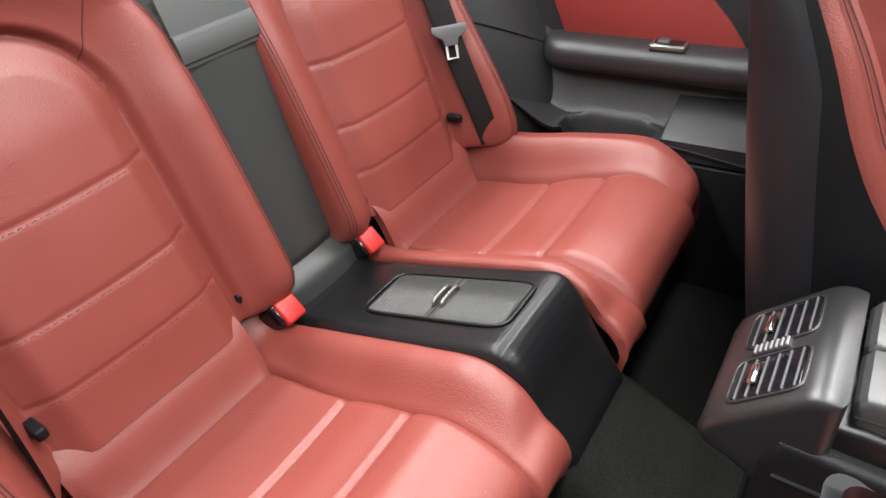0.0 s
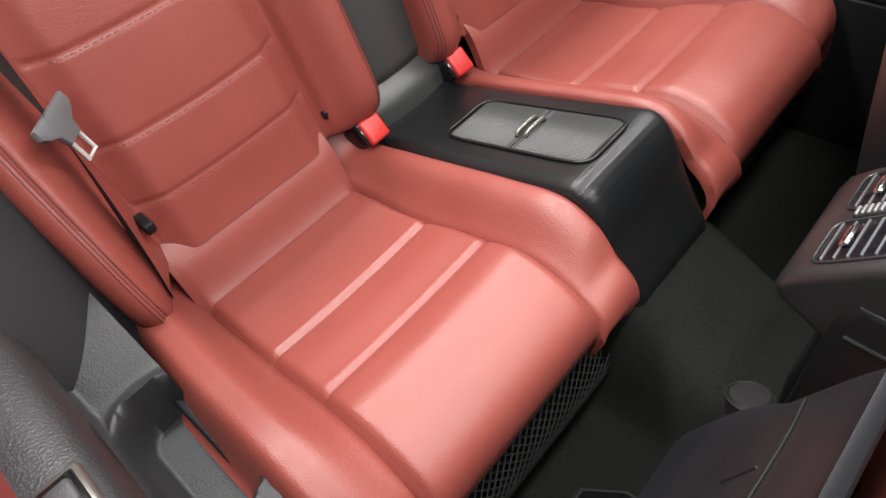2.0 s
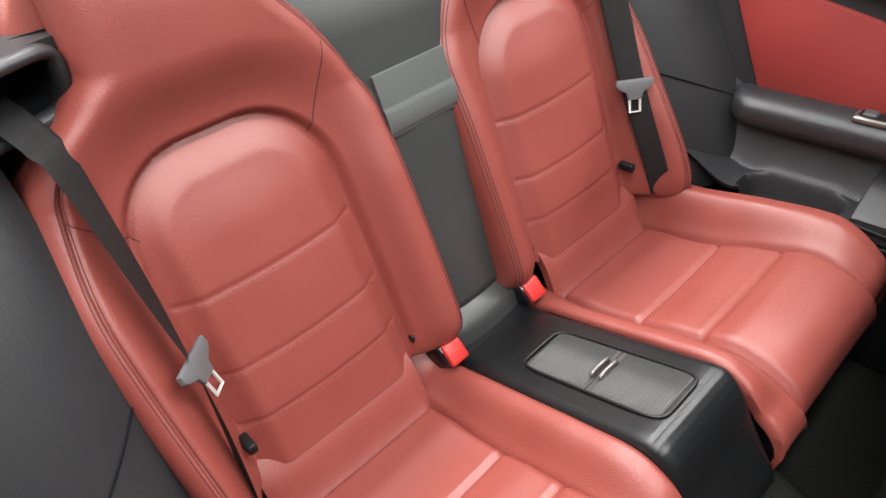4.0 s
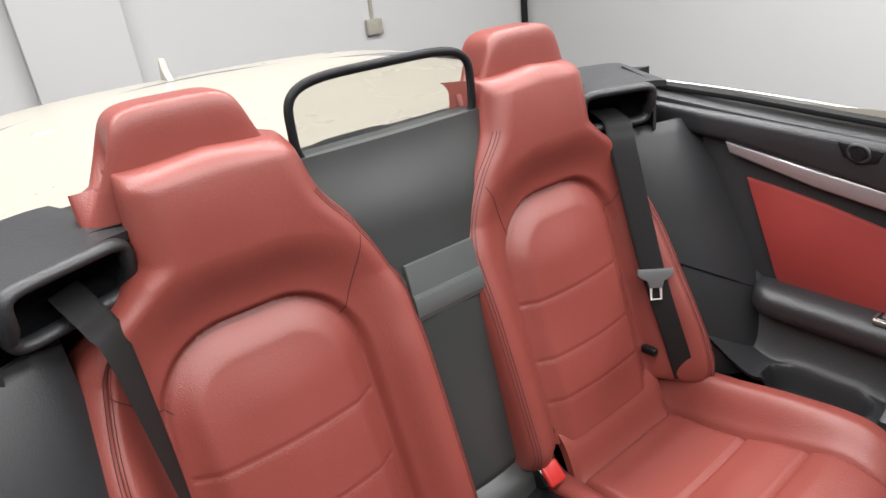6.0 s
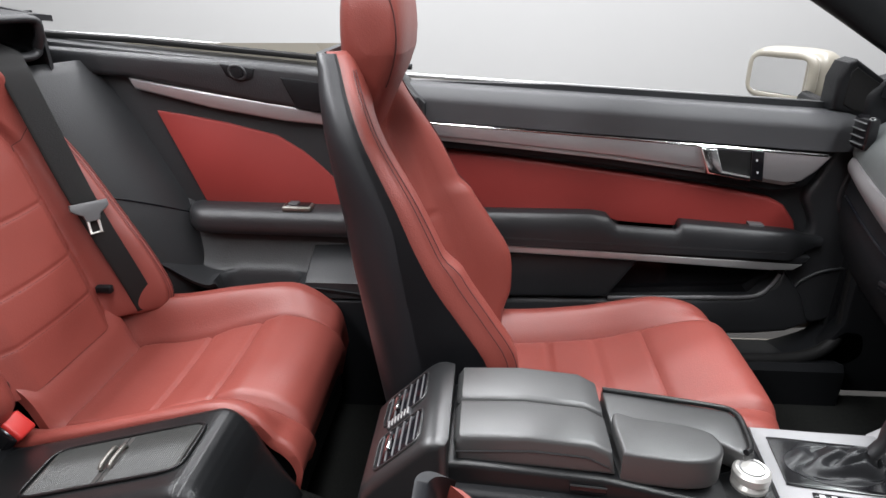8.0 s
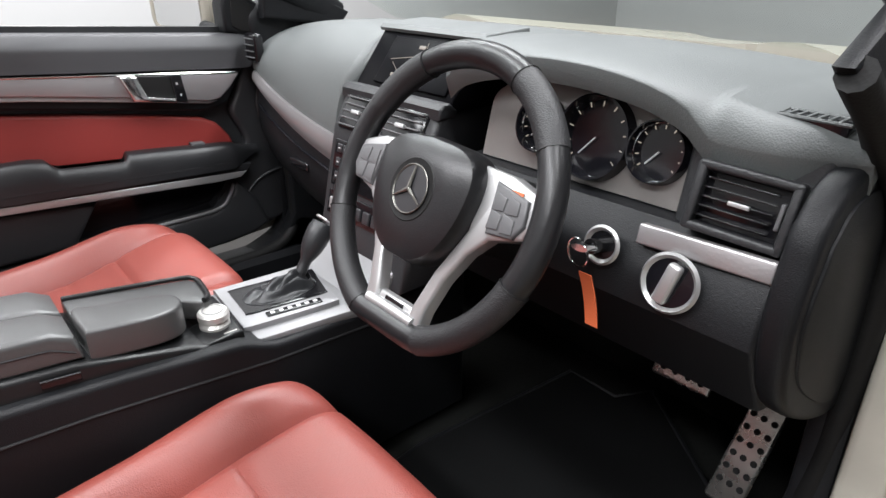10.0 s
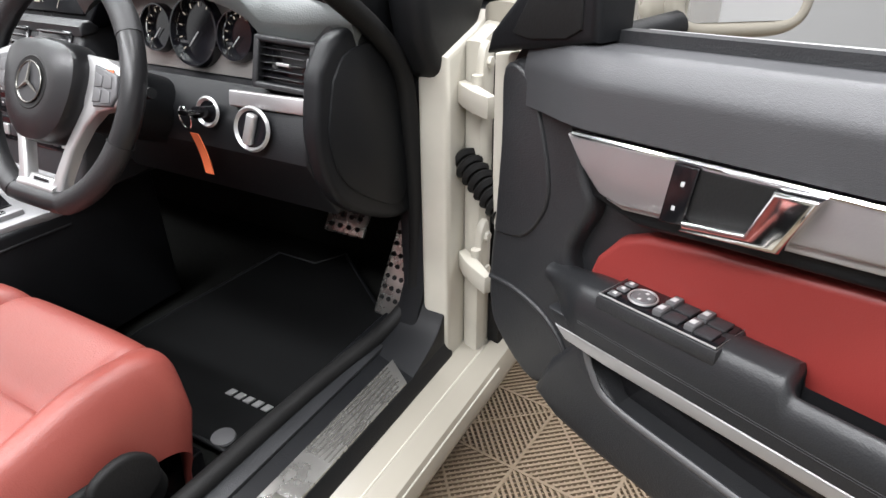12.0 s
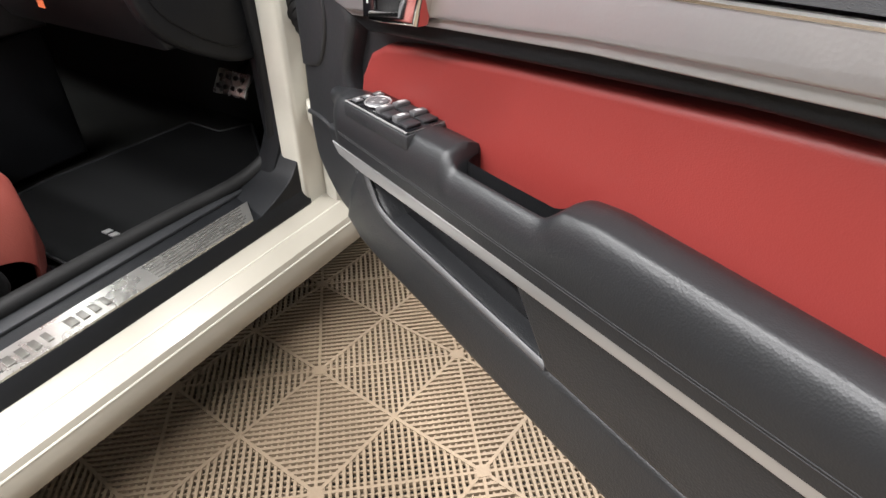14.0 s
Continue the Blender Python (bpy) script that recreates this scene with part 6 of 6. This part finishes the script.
for y, r in ((0.062, 0.034), (-0.028, 0.049), (-0.119, 0.034)):
    o = mC @ Vector((-0.005, y, 0.0))
    g = lathe("gauge", [(0.0, 0.0), (r, 0.0), (r * 1.04, 0.016), (r * 1.10, 0.016), (r * 1.16, 0.0)], o, mC.to_3x3() @ Vector((-1, 0, 0)), SCREEN, db, 36, "round black gauge with light figures")
    tube("gauge_ring", [o + mC.to_3x3() @ Vector((-0.004, r * 1.05 * math.cos(a), r * 1.05 * math.sin(a))) for a in np.linspace(0, 6.28319, 33)[:-1]], 0.002, CHROME, g, 6, True)
    for k in range(11):
        a = radians(-40 + 26 * k)
        p = [o + mC.to_3x3() @ Vector((-0.003, q * r * math.cos(a), q * r * math.sin(a))) for q in (0.80, 0.93)]
        tube("gauge_mark", p, 0.0008, DIALGLOW, g, 4)
    if r > 0.05:
        box("gauge_display", (-0.0035, -0.001), (-0.018, 0.018), (-0.028, 0.004), material("gauge_display", (0.10, 0.09, 0.06), 0.3), g, 0.002, m=Matrix.Translation(o) @ mC.to_3x3().to_4x4())
    tube("gauge_needle", [o + mC.to_3x3() @ Vector((-0.004, 0, 0)), o + mC.to_3x3() @ Vector((-0.004, 0.7 * r * 0.6, -0.7 * r * 0.7))], 0.001, INK, g, 4)
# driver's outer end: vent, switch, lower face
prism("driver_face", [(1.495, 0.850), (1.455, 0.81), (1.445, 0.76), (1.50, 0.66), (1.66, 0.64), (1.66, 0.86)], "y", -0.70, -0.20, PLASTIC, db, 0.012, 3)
prism("vent_surround", [(1.500, 0.845), (1.512, 0.90), (1.52, 0.945), (1.66, 0.95), (1.66, 0.845)], "y", -0.705, -0.555, TRIM, db, 0.012, 3)
mV = Matrix.Translation((1.498, -0.634, 0.888)) @ pose(0, 0, 0, 4, 14, 8) @ Matrix.Scale(0.78, 4)
v_ = box("air_vent", (0.0, 0.03), (-0.055, 0.055), (-0.037, 0.037), SCREEN, db, 0.003, m=mV)
for nm_, ys_, zs_ in (("vent_rim", (-0.066, 0.066), (0.036, 0.048)), ("vent_rim", (-0.066, 0.066), (-0.048, -0.036)), ("vent_rim", (0.054, 0.067), (-0.047, 0.047)), ("vent_rim", (-0.067, -0.054), (-0.047, 0.047))):
    box(nm_, (-0.020, 0.02), ys_, zs_, TRIM, db, 0.004, m=mV)
for k in range(5):
    box("vent_slat", (-0.013, 0.004), (-0.040, 0.053), (-0.026 + 0.013 * k - 0.0012, -0.026 + 0.013 * k + 0.0012), GLOSS, v_, 0.001, m=mV)
box("vent_wheel", (-0.014, 0.004), (-0.052, -0.046), (-0.018, 0.018), GREYPL, v_, 0.002, m=mV)
box("vent_tab", (-0.017, -0.01), (-0.012, 0.016), (-0.003, 0.003), SATIN, v_, 0.001, m=mV)
mD = Matrix.Translation((1.470, -0.615, 0.838)) @ pose(0, 0, 0, 0, 14, 4)
box("trim_tile", (-0.006, 0.01), (-0.075, 0.075), (-0.012, 0.012), ALU, db, 0.003, m=mD, label="aluminium trim tile")
LS = Vector((1.448, -0.597, 0.802))
lw = Vector((-0.95, -0.05, 0.22)).normalized()
lathe("light_switch_ring", [(0.030, 0.0), (0.034, 0.006), (0.031, 0.010), (0.027, 0.006)], LS, lw, SATIN, db, 36, "silver-ringed headlamp rotary switch")
lathe("light_switch_disc", [(0.0, 0.005), (0.028, 0.005)], LS, lw, SCREEN, db, 32)
box("light_switch_grip", (-0.006, 0.006), (-0.008, 0.008), (-0.024, 0.024), SATIN, db, 0.004, m=Matrix.Translation(LS + lw * 0.010) @ pose(0, 0, 0, 15, 10, 0))
box("light_lamp", (-0.002, 0.002), (-0.006, 0.006), (-0.002, 0.002), AMBER, db, 0.0005, m=Matrix.Translation(LS + lw * 0.007 + Vector((0, 0, -0.024))))
IG = Vector((1.45, -0.505, 0.815))
lathe("ignition_ring", [(0.020, 0.0), (0.024, 0.005), (0.021, 0.008), (0.017, 0.004)], IG, lw, SATIN, db, 32)
lathe("ignition_slot", [(0.0, 0.004), (0.018, 0.004)], IG, lw, GLOSS, db, 24)
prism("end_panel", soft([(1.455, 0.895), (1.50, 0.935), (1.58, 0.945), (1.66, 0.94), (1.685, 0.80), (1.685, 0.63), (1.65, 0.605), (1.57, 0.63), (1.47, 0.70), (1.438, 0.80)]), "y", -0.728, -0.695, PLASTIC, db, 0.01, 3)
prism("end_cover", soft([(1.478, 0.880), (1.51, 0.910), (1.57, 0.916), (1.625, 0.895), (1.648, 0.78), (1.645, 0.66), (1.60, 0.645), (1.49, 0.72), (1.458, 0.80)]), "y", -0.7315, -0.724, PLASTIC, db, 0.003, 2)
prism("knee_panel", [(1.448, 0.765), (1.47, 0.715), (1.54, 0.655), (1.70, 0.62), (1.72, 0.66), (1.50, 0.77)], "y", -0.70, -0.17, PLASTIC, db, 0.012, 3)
# demister slot on the top
slot = box("demister_slot", (1.537, 1.564), (-0.700, -0.635), (0.960, 0.9785), SCREEN, db, 0.002)
tube("slot_rim", [(1.536, -0.702, 0.977), (1.565, -0.702, 0.978), (1.565, -0.633, 0.979), (1.536, -0.633, 0.978)], 0.0022, PANELGREY, slot, 6, True)
for k in range(6):
    box("demister_slat", (1.538, 1.563), (-0.692 + 0.010 * k, -0.689 + 0.010 * k), (0.970, 0.9795), PANELGREY, slot, 0.0005)
box("bonnet_release", (1.478, 1.50), (-0.605, -0.580), (0.700, 0.712), GREYPL, db, 0.003)

key = thing("car_key", "key with ring and orange tag in the ignition", "key", IG + Vector((-0.03, 0, 0)))
tube("key_head", [IG + lw * 0.004, IG + lw * 0.030], 0.009, GLOSS, key, 12)
tube("key_bow", [IG + lw * 0.030, IG + lw * 0.038, IG + lw * 0.052], 0, CHROME, key, 12, flat=(0.011, 0.004, (0, 1, 0)))
kr = IG + lw * 0.045 + Vector((0, 0.0, -0.008))
tube("key_ring", [kr + Vector((0.004 * math.cos(a), 0.017 * math.cos(a) + 0.006, 0.017 * math.sin(a))) for a in np.linspace(0, 6.28319, 25)[:-1]], 0.0013, CHROME, key, 6, True)
tg = kr + Vector((0, -0.006, -0.022))
surface("tag", lambda u, w: (tg.x + 0.003 * math.sin(u * 3), tg.y + lerp(-0.0085, 0.0085, w) - 0.016 * u, tg.z - 0.062 * u), 8, 4, ORANGE, key, (0.0015, 0, 0), "orange fabric tag")

# ---- pedals and mat ----
bp = thing("brake_pedal", "steel brake pedal with rubber studs", "pedal", (1.80, -0.46, 0.40))
box("pedal_plate", (-0.006, 0.006), (-0.055, 0.055), (-0.03, 0.03), STEEL, bp, 0.006, m=Matrix.Translation((1.80, -0.465, 0.46)) @ pose(0, 0, 0, 0, 35, 0))
tube("pedal_arm", [(1.81, -0.465, 0.46), (1.90, -0.465, 0.55), (1.92, -0.465, 0.70)], 0.009, GLOSS, bp)
for i in range(4):
    for j in range(2):
        lathe("stud", [(0.006, 0), (0.005, 0.004), (0, 0.004)], Matrix.Translation((1.80, -0.465, 0.46)) @ pose(0, 0, 0, 0, 35, 0) @ Vector((-0.006, -0.036 + 0.024 * i, -0.012 + 0.024 * j)), (-0.82, 0, 0.57), RUBBER, bp, 10)
ap = thing("accelerator_pedal", "perforated steel accelerator pedal", "pedal", (1.80, -0.61, 0.27))
mA = Matrix.Translation((1.80, -0.600, 0.385)) @ pose(0, 0, 0, 4, 28, 0)
box("pedal_plate", (-0.006, 0.006), (-0.03, 0.03), (-0.12, 0.12), STEEL, ap, 0.006, m=mA)
for i in range(3):
    for j in range(8):
        lathe("stud", [(0.006, 0), (0.005, 0.003), (0, 0.003)], mA @ Vector((-0.006, -0.018 + 0.018 * i, -0.08 + 0.025 * j)), mA.to_3x3() @ Vector((-1, 0, 0)), RUBBER, ap, 8)
box("pedal_base", (1.72, 1.80), (-0.65, -0.55), (0.258, 0.275), GLOSS, ap, 0.004)
mat_line = [(1.285, -0.165), (1.45, -0.147), (1.855, -0.18), (1.853, -0.30), (1.93, -0.34), (1.72, -0.62), (1.55, -0.645), (1.285, -0.622)]
fm = thing("floor_mat", "black carpet floor mat with a bound edge in the driver's footwell", "floor mat", (1.55, -0.4, 0.268))
prism("mat_body", mat_line, "z", 0.262, 0.278, MAT, fm, 0.004)
tube("bound_edge", [(x, y, 0.277) for x, y in mat_line], 0.0045, PLASTIC, fm, 8, True)
lathe("fastener_stud", [(0.022, 0.0), (0.021, 0.004), (0.012, 0.006), (0.0, 0.006)], (1.305, -0.548, 0.278), (0, 0, 1), GREYPL, fm, 24, "grey round mat fastener")
for k in range(5):
    y = -0.474 - 0.0225 * k
    prism("badge_bar", [(1.388, y + 0.008), (1.404, y + 0.004), (1.404, y - 0.010), (1.388, y - 0.006)], "z", 0.278, 0.2815, SATIN, fm, 0.0006, 1)

rm = [(0.545, -0.60), (0.80, -0.60), (0.82, -0.30), (0.79, -0.255), (0.60, -0.255), (0.55, -0.29)]
rmat = thing("rear_floor_mat", "black carpet mat in the rear footwell", "floor mat", (0.68, -0.43, 0.268))
prism("mat_body", rm, "z", 0.262, 0.276, MAT, rmat, 0.004)
tube("bound_edge", [(x, y, 0.275) for x, y in rm], 0.0045, RUBBER, rmat, 8, True)

# ---- near door jamb hardware ----
for z in (0.825, 0.515):
    hg = thing("door_hinge", "white-painted steel door hinge", "hinge", (1.69, -0.86, z), "door hinges")
    prism("hinge_arm", [(1.705, -0.815), (1.690, -0.838), (1.672, -0.862), (1.640, -0.900), (1.626, -0.893), (1.650, -0.852), (1.668, -0.828), (1.690, -0.808)], "z", z - 0.020, z + 0.016, SEALER, hg, 0.004, 2)
    prism("hinge_plate", soft([(1.693, z - 0.045), (1.728, z - 0.035), (1.735, z + 0.03), (1.722, z + 0.075), (1.700, z + 0.065), (1.690, z + 0.01)], 24), "y", -0.853, -0.838, SEALER, hg, 0.005, 2)
    tube("hinge_pin", [(1.686, -0.846, z - 0.034), (1.686, -0.846, z + 0.030)], 0.009, SEALER, hg, 12)
    for k in (-0.025, 0.045):
        lathe("bolt", [(0.010, 0), (0.010, 0.006), (0.0, 0.008)], (1.713, -0.853, z + k), (0, -1, 0), SEALER, hg, 6)
cb = thing("cable_boot", "black ribbed rubber cable boot between door and post", "cable boot", (1.67, -0.86, 0.63))
for k in range(9):
    p = Vector((1.70, -0.815, 0.705)).lerp(Vector((1.635, -0.935, 0.645)), k / 8)
    lathe("rib", [(0.0, -0.007), (0.021, -0.007), (0.027, 0), (0.021, 0.007), (0.0, 0.007)], p, (-0.065, -0.12, -0.065), RUBBER, cb, 16)

# ---- mirrors, antenna, socket ----
an = tagged(prism("roof_antenna", [(-1.21, 1.205), (-1.13, 1.205), (-1.165, 1.235), (-1.18, 1.27), (-1.19, 1.27)], "y", -0.065, -0.045, WHITE, None, 0.008, 3), "white shark-fin antenna on the rear deck", "antenna")
sk = thing("wall_socket", "white wall socket with surface conduit", "socket", (-3.13, 1.86, 1.04))
box("socket_plate", (-3.14, -3.10), (1.80, 1.92), (1.03, 1.13), WHITE, sk, 0.008)
tube("conduit", [(-3.13, 1.86, 1.13), (-3.13, 1.86, 3.15)], 0.011, WHITE, sk)

# ---- garage tiles ----
T = 0.30
TA = math.atan2(0.192, 0.229)


def tile_bmesh():
    """One open grid tile: corner bosses, edge ribs, diagonals and slats."""
    bm = bmesh.new()

    def bar(p, q, w, z1=0.0, h=0.012):
        p, q = Vector((*p, 0)), Vector((*q, 0))
        t = (q - p).normalized()
        o = Vector((-t.y, t.x, 0)) * w / 2
        v = [bm.verts.new(Vector(k) + Vector((0, 0, z))) for z in (z1 - h, z1) for k in (p - o, p + o, q + o, q - o)]
        for f in ((4, 5, 6, 7), (0, 1, 5, 4), (1, 2, 6, 5), (2, 3, 7, 6), (3, 0, 4, 7)):
            bm.faces.new([v[i] for i in f])

    H = T / 2
    for a, b in (((-H, -H), (H, -H)), ((-H, H), (-H, -H))):
        bar(a, b, 0.006)
    bar((-H, -H), (H, H), 0.007, 0.0004)
    bar((-H, H), (H, -H), 0.007, 0.0002)
    n = 12
    for k in range(n):
        d = H * k / n
        for q in range(4):
            c, s_ = ((1, 0), (0, 1), (-1, 0), (0, -1))[q]
            a, b = (d, d), (H, d)
            rot = lambda p: (p[0] * c - p[1] * s_, p[0] * s_ + p[1] * c)
            bar(rot(a), rot(b), 0.0060, -0.0006)
            if k:
                bar(rot((d, -d)), rot((H, -d)), 0.0060, -0.0006)
    bar((-H - 0.012, -H), (-H + 0.012, -H), 0.024, 0.001)
    for k in range(1, 24):
        d = -H + T * k / 24
        bar((d, -H), (d, H), 0.0035, -0.0045, 0.006)
        bar((-H, d), (H, d), 0.0035, -0.0048, 0.006)
    return bm


bm_t = tile_bmesh()
tile_me = bpy.data.meshes.new("floor_tile")
bmesh.ops.recalc_face_normals(bm_t, faces=bm_t.faces)
bm_t.to_mesh(tile_me)
bm_t.free()
tile_me.materials.append(TILE)
origin = Vector((1.508, -0.906, 0.0))
ax, ay = Vector((math.cos(TA), math.sin(TA), 0)), Vector((-math.sin(TA), math.cos(TA), 0))
for i in range(-16, 12):
    for j in range(-14, 10):
        p = origin + ax * (T * (i + 0.5)) + ay * (T * (j + 0.5))
        if -0.8 < p.x < 3.4 and -2.9 < p.y < -0.1:
            ob = new("tile", tile_me)
            ob.parent = floor
            ob.matrix_basis = Matrix.Translation(p) @ Matrix.Rotation(TA, 4, "Z")
